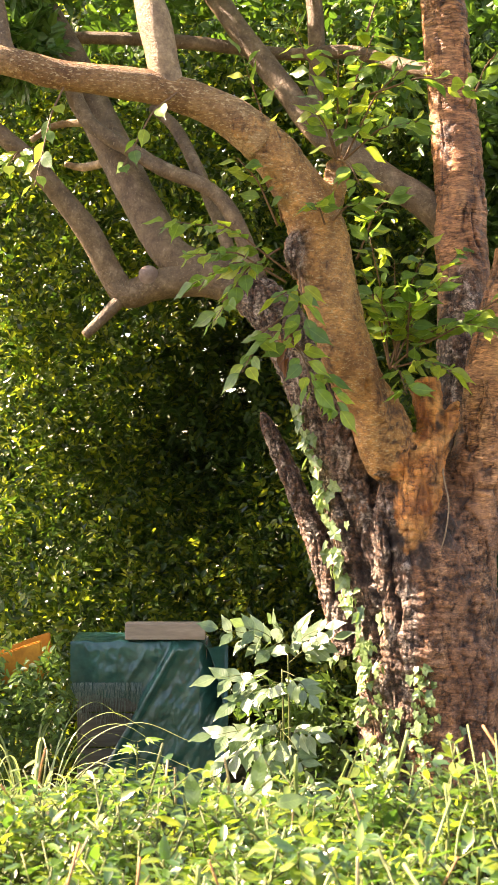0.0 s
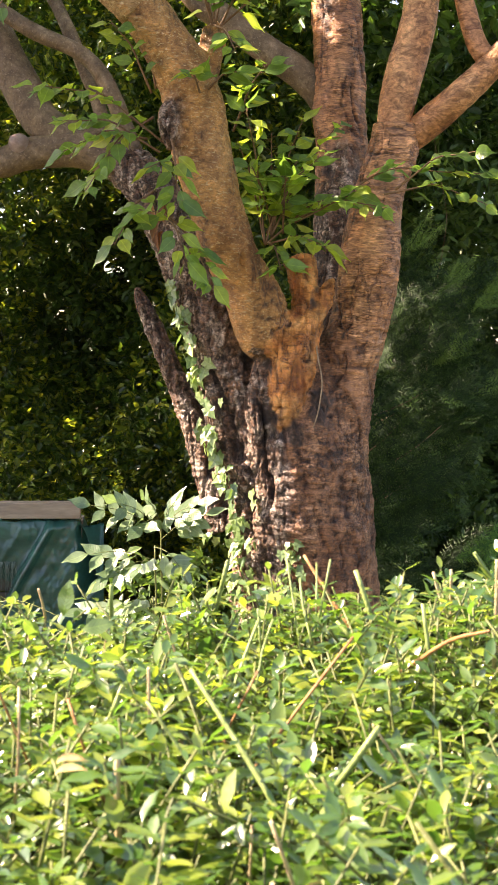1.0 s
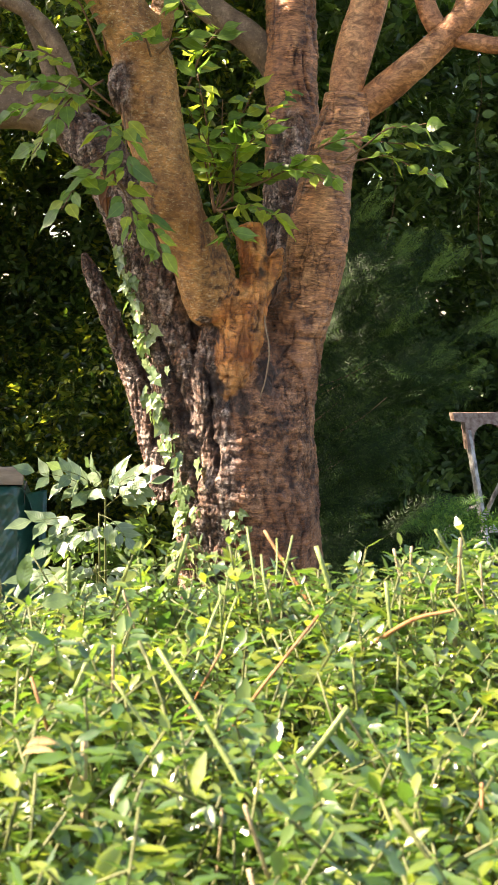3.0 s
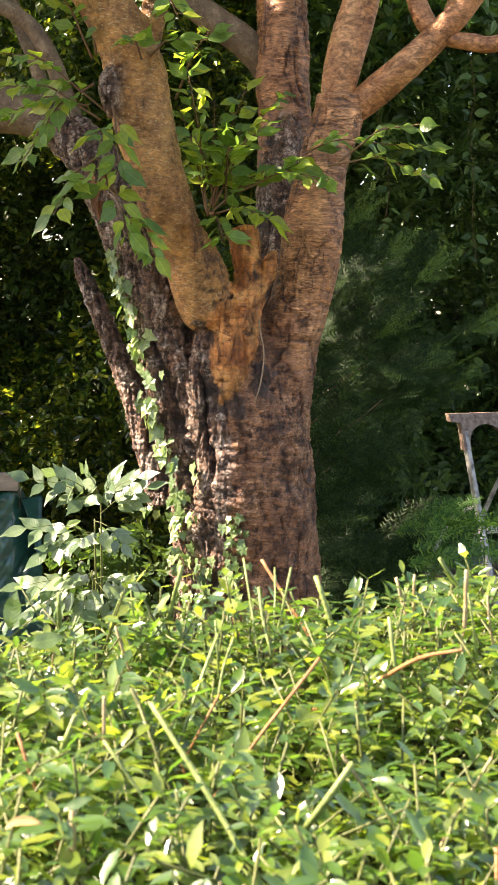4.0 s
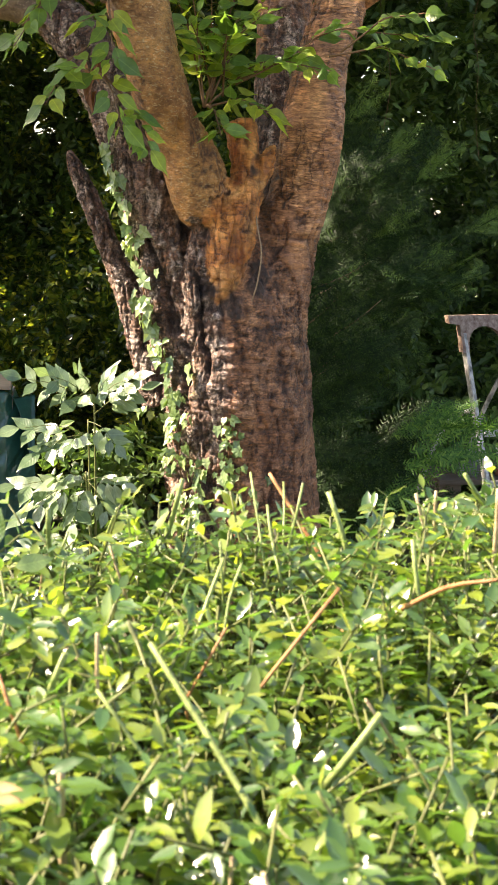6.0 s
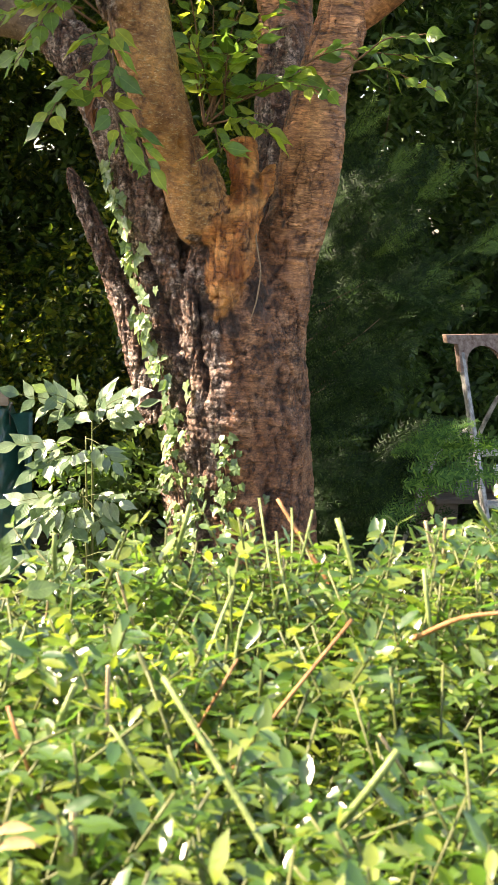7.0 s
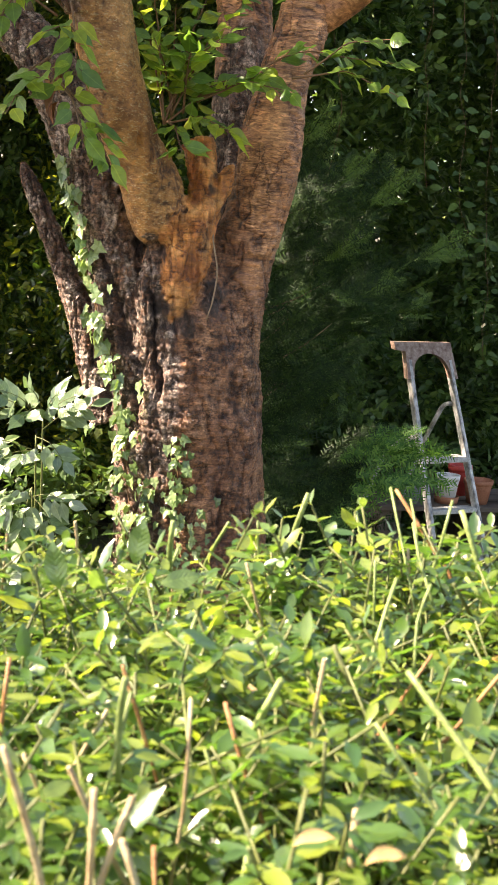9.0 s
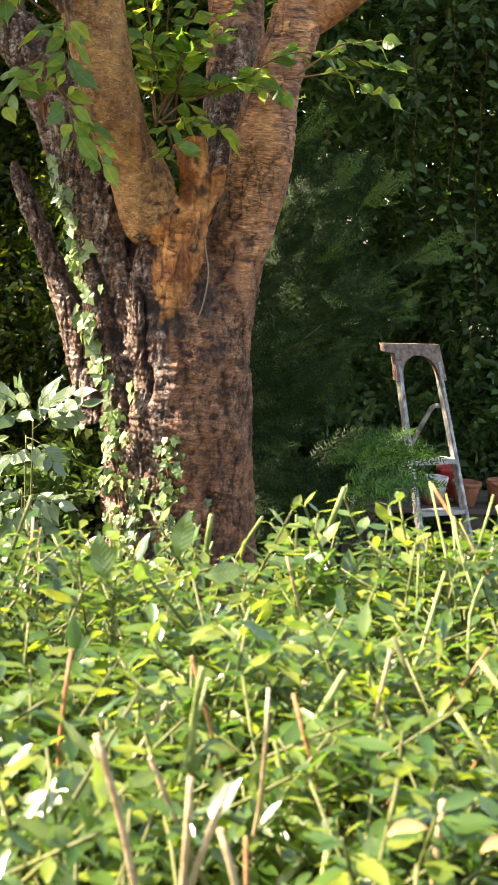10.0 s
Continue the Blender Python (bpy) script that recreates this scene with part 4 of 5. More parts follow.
for k in range(9):
    at = (0.18 + rng.normal(0, 0.018), 6.08 + rng.normal(0, 0.02), 3.10 - 0.022 * k)
    child("dead_leaf", DEAD_LEAVES[k % 2], cherry, "curled red-brown dead leaf caught on the stem", m=under(cherry) @ leaf_pose(at, (rng.normal(0, 0.3), rng.normal(-0.1, 0.2), -1), (rng.normal(-0.3, 0.5), -0.8, 0.2), rng.uniform(0.07, 0.11)))


# ---- unseen tree added beside the garden, so that its crown dapples the ground by the box ----
def build_shade_tree():
    tree = thing("shade_tree", (-5.6, 9.6, 0.0), "unseen leafy tree added beside the bushes to cast shade", "tree")
    inv = under(tree)
    child("trunk", fast_mesh("trunk", *tube([(-5.6, 9.6, -0.1, 0.2), (-5.55, 9.6, 1.2, 0.16), (-5.5, 9.55, 2.6, 0.13), (-5.45, 9.5, 4.4, 0.09), (-5.4, 9.5, 6.4, 0.03)], 20, 0.05, 0.1), M_GREY, True), tree, m=inv)
    heads = []
    # Each head sits up the sun's ray from a spot to be shaded.
    for x, y, z, r, far in ((-0.75, 8.6, 0.9, 0.5, 6.0), (-1.5, 7.8, 0.7, 0.5, 5.6), (-1.3, 8.6, 1.0, 0.4, 6.2), (-0.3, 9.3, 2.6, 0.55, 6.4), (-0.55, 8.7, 1.3, 0.25, 5.8)):
        c = Vector((x, y, z)) + TO_SUN * far
        heads.append((*c, r))
        root = Vector((-5.5, 9.55, max(1.6, c.z - 1.0)))
        child("limb", fast_mesh("limb", *tube([(*root, 0.06), (*(root * 0.5 + c * 0.5 + Vector((0, 0, 0.1))), 0.04), (*c, 0.015)], 10, 0.08, 0.08), M_GREY, True), tree, m=inv)
    at = np.vstack([np.array(h[:3]) + unit(100) * (h[3] * rng.uniform(0.2, 1.0, 100) ** 0.6)[:, None] for h in heads])
    v, q = many_leaves(SIMPLE, *sprays(at, unit(len(at)) + (0, 0, -0.2), rng.uniform(0.15, 0.3, len(at)), 8, 0.12))
    child("crown", fast_mesh("crown", v, q, M_CROWN), tree, "leafy green crown, unseen, with clumps set to block the sun", m=inv)


build_shade_tree()

# ---- shrubs behind ----
def leaf_wall(name, label, category, xs, zs, depth, count, per, size, material, hollow=None, droop=-0.25, deep=1.4, billowing=2.2):
    """A dense bank of leafy sprays whose front billows in depth."""
    x = rng.uniform(*xs, count)
    z = rng.uniform(*zs, count)
    billow = fbm(np.column_stack([x * 0.9, z * 0.9, 0 * x + 3]), 3)
    y = depth + billowing * (billow - 0.5) + deep * rng.uniform(0, 1, count) ** 1.5
    if hollow is not None:
        hx, hz, rx, rz, back = hollow
        d = ((x - hx) / rx) ** 2 + ((z - hz) / rz) ** 2
        y = y + back * np.exp(-d * d)
    at = np.column_stack([x, y, np.maximum(z, 0.03)])
    n = len(at)
    way = np.column_stack([rng.normal(0, 0.6, n), rng.normal(-0.8, 0.35, n), rng.normal(droop, 0.45, n)])
    v, q = many_leaves(SIMPLE, *sprays(at, way, rng.uniform(0.12, 0.3, n), per, size))
    v[:, 2] = np.maximum(v[:, 2], 0.01)
    ob = new(name, fast_mesh(name, v, q, material))
    return tagged(ob, label, category, kind="stuff")


leaf_wall("bush", "tall leafy green bush with sun-flecked small leaves", "bush", (-2.4, 1.4), (0, 7.0), 9.6, 10000, 8, 0.085, M_BUSH, (-0.25, 2.9, 0.75, 0.85, 2.4), billowing=3.4)
# Bramble wears the darker shade leaf colour in place of cast shade.
leaf_wall("bramble", "leafy bramble patch beside the covered box", "bush", (-1.95, -1.16), (0.55, 1.22), 7.75, 230, 8, 0.075, M_SHADE, deep=0.6, billowing=0.6)
leaf_wall("climber_thicket", "dark shaded thicket of broad-leaved climbers", "bush", (1.0, 6.0), (0, 6.5), 9.9, 9000, 8, 0.115, M_SHADE, billowing=2.8)
leaf_wall("evergreen_thicket", "dark evergreen thicket behind the bush", "bush", (-3.2, 2.2), (0, 6.5), 11.4, 7000, 7, 0.11, M_SHADE)
leaf_wall("woodland", "deep shaded woodland foliage beyond the garden", "backdrop", (-7, 9), (0, 7.5), 13.4, 9000, 7, 0.30, M_SHADE)


def yew_frond(twigs, open_angle, wide):
    """A flat feather one long: a straight shoot, side twigs swept forward, needles in two ranks on all."""
    lines = [(np.zeros(3), np.array([1.0, 0, -0.04]), 1.0)]
    for k in range(twigs):
        f = 0.10 + 0.72 * k / (twigs - 1)
        s = 1 if k % 2 else -1
        way = np.array([math.cos(open_angle), s * math.sin(open_angle), rng.normal(-0.05, 0.06)])
        lines.append((np.array([f, 0, -0.04 * f]), way, 0.42 * (1.0 - 0.8 * f) * rng.uniform(0.75, 1.2)))
    ps, ws, ls = [], [], []
    for foot, way, long in lines:
        side = np.cross((0, 0, 1.0), way)
        steps = max(4, int(long / 0.047))
        for f in np.linspace(0.04, 1.0, steps):
            for e in (-1, 1):
                ps.append(foot + way * long * f)
                ws.append(way * 0.75 + side * e * (1.0 - 0.5 * f) + 0.12 * rng.normal(size=3))
                ls.append(rng.uniform(0.085, 0.12) * (1.0 - 0.35 * f))
    n = len(ps)
    return many_leaves((NEEDLE[0] * (1, wide, 1), NEEDLE[1]), np.array(ps), np.array(ws), np.tile((0, 0, 1.0), (n, 1)) + 0.25 * rng.normal(size=(n, 3)), np.array(ls))


def build_yew():
    """A spreading yew: long shoots rising to one side, set with flat needle fronds."""
    tree = thing("yew", (1.9, 7.9, 0.0), "dark green yew shrub with feathery needle sprays and long pale shoots", "shrub")
    inv = under(tree)
    # long leaders, foot to tip
    leaders = [((1.50, 7.45, 2.35), (2.00, 7.30, 2.90)), ((1.60, 7.45, 2.28), (2.27, 7.30, 2.80)), ((1.75, 7.45, 2.05), (2.63, 7.30, 2.48)), ((1.85, 7.4, 1.95), (2.43, 7.25, 2.21)), ((1.80, 7.4, 1.85), (2.46, 7.25, 2.11)),
               ((1.70, 7.4, 1.80), (2.24, 7.25, 2.30)), ((1.45, 7.5, 2.60), (1.75, 7.35, 3.15)), ((1.50, 7.5, 2.05), (2.02, 7.3, 2.45))]
    ps, ws, ss, kinds = [], [], [], []

    def frond(at, way, size, kind):
        ps.append(at)
        ws.append(way)
        ss.append(size)
        kinds.append(kind)

    for foot, tip in leaders:
        foot, tip = np.array(foot), np.array(tip)
        mid = (foot + tip) / 2 - (0, 0, 0.03)
        rows = [(*foot, 0.005), (*mid, 0.003), (*tip, 0.0012)]
        child("bough", fast_mesh("bough", *tube(rows, 5, 0.08), M_YEW, True), tree, m=inv)
        path = spline(rows, 0.05)[:, :3]
        d = (tip - foot) / np.linalg.norm(tip - foot)
        side = np.cross(d, (0, -1.0, 0.2))
        frond(tip - d * 0.30, d, 0.32, 2)
        for k, p in enumerate(path[:-4]):
            s = 1 if k % 2 else -1
            frond(p, d + side * s * rng.uniform(0.25, 0.55) + (0, rng.normal(-0.1, 0.15), 0), rng.uniform(0.14, 0.26), 2 if k > 0.55 * len(path) else 0)
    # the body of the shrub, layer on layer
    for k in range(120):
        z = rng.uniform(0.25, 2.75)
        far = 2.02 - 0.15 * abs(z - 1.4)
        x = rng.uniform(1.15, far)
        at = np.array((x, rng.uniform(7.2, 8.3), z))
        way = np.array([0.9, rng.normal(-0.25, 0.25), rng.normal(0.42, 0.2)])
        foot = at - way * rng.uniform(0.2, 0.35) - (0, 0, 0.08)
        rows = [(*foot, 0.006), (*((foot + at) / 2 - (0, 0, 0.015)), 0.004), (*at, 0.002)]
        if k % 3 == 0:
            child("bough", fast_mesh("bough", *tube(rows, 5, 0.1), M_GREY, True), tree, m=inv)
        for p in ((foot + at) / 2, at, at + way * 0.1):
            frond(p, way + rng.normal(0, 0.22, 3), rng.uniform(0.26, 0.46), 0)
    # low sprays on the open side, in a brighter needle colour as if sunlit
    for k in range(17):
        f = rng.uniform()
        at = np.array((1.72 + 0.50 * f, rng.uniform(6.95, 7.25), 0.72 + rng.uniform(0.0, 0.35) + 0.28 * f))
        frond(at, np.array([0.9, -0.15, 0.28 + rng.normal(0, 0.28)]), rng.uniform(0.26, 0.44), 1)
    ps, ws, ss, kinds = np.array(ps), np.array(ws), np.array(ss), np.array(kinds)
    for kind, twigs, angle, wide, m, label in ((0, 10, 0.65, 2.1, M_YEW, "flat dark green needle sprays"), (1, 9, 0.7, 2.9, M_YEW_LIT, "brighter green low needle sprays"), (2, 7, 0.5, 2.4, M_TIP, "pale green shoot tips")):
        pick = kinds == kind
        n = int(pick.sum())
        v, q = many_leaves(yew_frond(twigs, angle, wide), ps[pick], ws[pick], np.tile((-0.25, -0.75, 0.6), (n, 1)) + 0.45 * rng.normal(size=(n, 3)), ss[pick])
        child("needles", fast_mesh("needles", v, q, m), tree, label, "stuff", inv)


build_yew()


# ---- hedge in the foreground ----
PRIVET_LEAVES = [fast_mesh("leaf", *leaf_shape([0.015, 0.11, 0.19, 0.235, 0.235, 0.19, 0.10, 0.0], f, d), M_HEDGE_ONE, True) for f, d in ((0.3, 0.15), (0.15, 0.25))]
DRY_LEAF = fast_mesh("dry_leaf", *leaf_shape([0.01, 0.10, 0.18, 0.21, 0.18, 0.10, 0.0], 0.9, 0.35), M_DRY, True)
HEDGE_TOP = 2.230


def hedge_top(x, y):
    n = fbm(np.column_stack([x * 5, y * 5, 0 * x]), 3) - 0.5
    edge = np.clip((y - 1.05) / 0.16, 0, 1)
    return HEDGE_TOP + np.clip(0.05 * (x - 0.18), -0.022, 0.03) + 0.09 * n - 0.10 * edge ** 2


def build_hedge():
    hedge = thing("hedge", (0.15, 0.8, 0.85), "sunlit clipped privet hedge with yellow-green leaves and cut stems", "hedge")
    # solid dark filler under the leaves, in place of the shaded inside
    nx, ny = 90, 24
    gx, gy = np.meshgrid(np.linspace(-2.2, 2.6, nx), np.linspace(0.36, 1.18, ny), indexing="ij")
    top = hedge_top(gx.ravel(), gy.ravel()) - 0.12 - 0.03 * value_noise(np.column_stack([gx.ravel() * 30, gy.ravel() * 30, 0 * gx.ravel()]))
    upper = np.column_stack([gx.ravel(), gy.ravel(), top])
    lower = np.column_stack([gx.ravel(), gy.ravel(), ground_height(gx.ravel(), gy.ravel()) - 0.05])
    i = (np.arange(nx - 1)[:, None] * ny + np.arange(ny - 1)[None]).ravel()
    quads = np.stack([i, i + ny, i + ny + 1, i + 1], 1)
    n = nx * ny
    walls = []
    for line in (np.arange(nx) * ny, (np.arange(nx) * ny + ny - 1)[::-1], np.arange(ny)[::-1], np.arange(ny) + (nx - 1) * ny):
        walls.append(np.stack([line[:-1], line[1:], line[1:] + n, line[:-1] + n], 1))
    child("twiggy_core", fast_mesh("twiggy_core", np.vstack([upper, lower]), np.vstack([quads, quads[:, ::-1] + n, *walls]), M_CORE, True), hedge, "solid dark filler standing in for the shaded inside", m=under(hedge))
    # shoots with opposite leaves
    def shoots(count, xs, ys, deep):
        x, y = rng.uniform(*xs, count), rng.uniform(*ys, count)
        z = hedge_top(x, y) - deep * rng.uniform(0, 1, count) ** 1.3
        lean = rng.normal(0, 0.7, (count, 2))
        way = np.column_stack([lean, np.ones(count)])
        way /= np.linalg.norm(way, axis=1)[:, None]
        length = rng.uniform(0.035, 0.09, count)
        foot = np.column_stack([x, y, z]) - way * length[:, None]
        return foot, way, length

    def dress(foot, way, length, shape, pairs, size, big):
        n = len(foot)
        ps, ws, us, ss = [], [], [], []
        turn = rng.uniform(0, np.pi, n)
        across = np.cross(way, unit(n))
        across /= np.linalg.norm(across, axis=1)[:, None]
        other = np.cross(way, across)
        for k in range(pairs):
            f = 0.25 + 0.75 * k / (pairs - 1)
            for s in (-1, 1):
                a = turn + k * np.pi / 2
                out = s * (np.cos(a)[:, None] * across + np.sin(a)[:, None] * other)
                ps.append(foot + way * (length * f)[:, None] + 0.0015 * out)
                ws.append((out + way * (0.2 + 0.5 * f) + 0.25 * rng.normal(size=(n, 3))) * (1, 1, 0.5))
                us.append(0.5 * way + (0, 0, 1.0) + 0.29 * rng.normal(size=(n, 3)))
                ss.append((size + big * rng.uniform(0, 1, n) ** 1.4) * (1.05 - 0.35 * f ** 3))
        return many_leaves(shape, np.vstack(ps), np.vstack(ws), np.vstack(us), np.concatenate(ss))

    near = shoots(3300, (-0.42, 0.70), (0.44, 1.16), 0.10)
    child("foliage", fast_mesh("foliage", *dress(*near, OVAL, 6, 0.010, 0.015), M_HEDGE, True), hedge, "small glossy yellow-green leaves", "stuff", under(hedge))
    for xs in ((-2.2, -0.42), (0.70, 2.6)):
        far = shoots(1700, xs, (0.38, 1.16), 0.08)
        child("foliage", fast_mesh("foliage", *dress(*far, SIMPLE, 5, 0.013, 0.014), M_HEDGE), hedge, "", "stuff", under(hedge))
    rods = []
    for p, w, l in zip(*near):
        a, b = p - w * 0.04, p + w * l
        rods.append(tube([(*a, 0.0008), (*((a + b) / 2 + rng.normal(0, 0.0015, 3)), 0.0007), (*b, 0.0004)], 4, 0.05))
    child("twig_mass", fast_mesh("twig_mass", *joined(rods), M_TWIG, True), hedge, "thin green twigs", "stuff", under(hedge))
    # longer shoots that overtop the rest, leaf by leaf
    for k in range(34):
        x, y = rng.uniform(-0.30, 0.50), rng.uniform(0.62, 1.13)
        z = float(hedge_top(np.array([x]), np.array([y]))[0])
        w = np.array([rng.normal(0, 0.45), rng.normal(0, 0.35), 1.0])
        w /= np.linalg.norm(w)
        b = np.array([x, y, z + rng.uniform(0.0, 0.022)])
        a = b - w * 0.07
        rod = child("shoot", fast_mesh("shoot", *tube([(*a, 0.0011), (*((a + b) / 2), 0.001), (*b, 0.0005)], 5, 0.02), M_TWIG, True), hedge, m=under(hedge))
        turn = rng.uniform(0, math.pi)
        u = np.cross(w, (0.3, 0.9, 0.1))
        u /= np.linalg.norm(u)
        o = np.cross(w, u)
        for j in range(4):
            f = 0.35 + 0.65 * j / 3
            for s in (-1, 1):
                q = turn + j * math.pi / 2
                out = s * (math.cos(q) * u + math.sin(q) * o)
                child("leaf", PRIVET_LEAVES[rng.integers(2)], rod, m=leaf_pose(a + (b - a) * f, out + w * (0.3 + 0.6 * f) + rng.normal(0, 0.15, 3), w + rng.normal(0, 0.2, 3), rng.uniform(0.014, 0.023) * (1.1 - 0.4 * f ** 3)))
    # marked twigs, lying stalks and dry leaves
    for rows, m, label in (
        ([(0.199, 1.076, 2.260, 0.0013), (0.214, 1.060, 2.236, 0.0015), (0.240, 1.035, 2.195, 0.0017)], M_RUST, "orange-brown dead twig"),
        ([(0.200, 0.995, 2.150, 0.0018), (0.230, 0.962, 2.176, 0.0018), (0.252, 0.90, 2.212, 0.0017), (0.268, 0.853, 2.241, 0.0014), (0.285, 0.82, 2.255, 0.001)], M_RUST, "brown dead twig lying across"),
        ([(0.317, 0.916, 2.284, 0.0015), (0.318, 0.918, 2.25, 0.0016), (0.318, 0.922, 2.17, 0.0018)], M_STRAW, "straw-coloured cut stem"),
        ([(0.303, 1.05, 2.250, 0.0012), (0.312, 1.05, 2.22, 0.0014), (0.330, 1.05, 2.17, 0.0015)], M_STRAW, "straw-coloured cut stem"),
        ([(0.318, 1.05, 2.252, 0.0012), (0.319, 1.052, 2.22, 0.0014), (0.322, 1.055, 2.17, 0.0015)], M_STRAW, "straw-coloured cut stem"),
        ([(-0.045, 0.62, 2.258, 0.0011), (-0.045, 0.62, 2.23, 0.0012), (-0.046, 0.625, 2.17, 0.0013)], M_STRAW, "straw-coloured cut stem"),
        ([(-0.033, 0.62, 2.255, 0.0011), (-0.041, 0.62, 2.229, 0.0012), (-0.055, 0.625, 2.17, 0.0013)], M_STRAW, "straw-coloured cut stem"),
        ([(-0.037, 0.61, 2.246, 0.0011), (-0.029, 0.61, 2.221, 0.0012), (-0.02, 0.61, 2.17, 0.0013)], M_STRAW, "straw-coloured cut stem"),
        ([(-0.073, 0.63, 2.268, 0.0011), (-0.063, 0.63, 2.236, 0.0012), (-0.05, 0.63, 2.18, 0.0013)], M_STRAW, "straw-coloured cut stem"),
        ([(0.052, 0.882, 2.198, 0.0014), (0.071, 0.866, 2.187, 0.0014), (0.092, 0.850, 2.172, 0.0012)], M_STRAW, "straw-coloured cut stem"),
        ([(0.049, 0.647, 2.235, 0.0016), (0.049, 0.648, 2.215, 0.0017), (0.050, 0.650, 2.18, 0.0017)], M_STRAW, "straw-coloured cut stem"),
        ([(0.088, 0.716, 2.260, 0.0013), (0.103, 0.696, 2.240, 0.0014), (0.116, 0.680, 2.222, 0.0015), (0.136, 0.655, 2.192, 0.0016)], M_STEM, "long pale green stem"),
        ([(0.238, 1.050, 2.252, 0.0020), (0.247, 1.042, 2.225, 0.0021), (0.260, 1.030, 2.175, 0.0021)], M_STEM, "cut green stem"),
    ):
        child("cut_stem", fast_mesh("cut_stem", *tube(rows, 8, 0.01), m, True), hedge, label, m=under(hedge))
    for at, way, size in (((0.020, 0.621, 2.236), (1, 0.1, 0.35), 0.015), ((0.024, 0.56, 2.262), (1, 0.2, 0.25), 0.014), ((0.16, 0.47, 2.20), (1, -0.3, -0.1), 0.014), ((0.13, 0.57, 2.20), (1, 0.2, -0.15), 0.02)):
        child("dry_leaf", DRY_LEAF, hedge, "curled dry tan leaf", m=under(hedge) @ leaf_pose(at, way, (-0.5, -0.35, 0.8), size))
    for at, way, size, m in (((0.006, 0.962, 2.236), (0.1, -0.2, 1), 0.027, M_HEDGE_ONE), ((-0.038, 0.93, 2.230), (-0.25, -0.1, 1), 0.027, M_HEDGE_ONE), ((0.02, 0.95, 2.228), (0.9, -0.3, 0.3), 0.024, M_HEDGE_ONE)):
        child("leaf", PRIVET_LEAVES[1], hedge, m=under(hedge) @ leaf_pose(at, way, (-0.3, -0.9, 0.3), size))
    # leaves on the faces of the hedge
    count = 9000
    x = rng.uniform(-2.2, 2.6, count)
    z = rng.uniform(0.9, 2.08, count)
    back = rng.uniform(size=count) < 0.5
    at = np.column_stack([x, np.where(back, 1.18, 0.36), z])
    w = np.column_stack([rng.normal(0, 0.6, count), np.where(back, 1, -1) * rng.uniform(0.3, 1, count), rng.normal(0, 0.5, count)])
    v, q = many_leaves(SIMPLE, at, w, np.tile((0, 0, 1.0), (count, 1)) + 0.5 * rng.normal(size=(count, 3)), rng.uniform(0.025, 0.05, count))
    child("side_foliage", fast_mesh("side_foliage", v, q, M_HEDGE), hedge, "", "stuff", under(hedge))
    # cut stems that stand proud of the leaves
    for k in range(200):
        x, y = rng.uniform(-0.45, 0.65), rng.uniform(0.5, 1.12)
        top = float(hedge_top(np.array([x]), np.array([y]))[0]) + rng.uniform(-0.03, 0.03)
        w = np.array([rng.normal(0, 0.42), rng.normal(0, 0.4), 1.0])
        w /= np.linalg.norm(w)
        l = rng.uniform(0.04, 0.11)
        b = np.array([x, y, top])
        a = b - w * l
        r = 0.0006 + 0.0014 * rng.uniform() ** 1.6
        m = (M_STEM, M_STEM, M_STEM, M_TWIG, M_STRAW, M_STRAW, M_RUST)[rng.integers(7)]
        r = r if m in (M_STEM, M_TWIG) else min(r, 0.0011)
        child("cut_stem", fast_mesh("cut_stem", *tube([(*a, r), (*((a + b) / 2 + rng.normal(0, 0.002, 3)), r), (*b, r * 0.9)], 7, 0.03), m, True), hedge, m=under(hedge))
    return hedge


hedge = build_hedge()


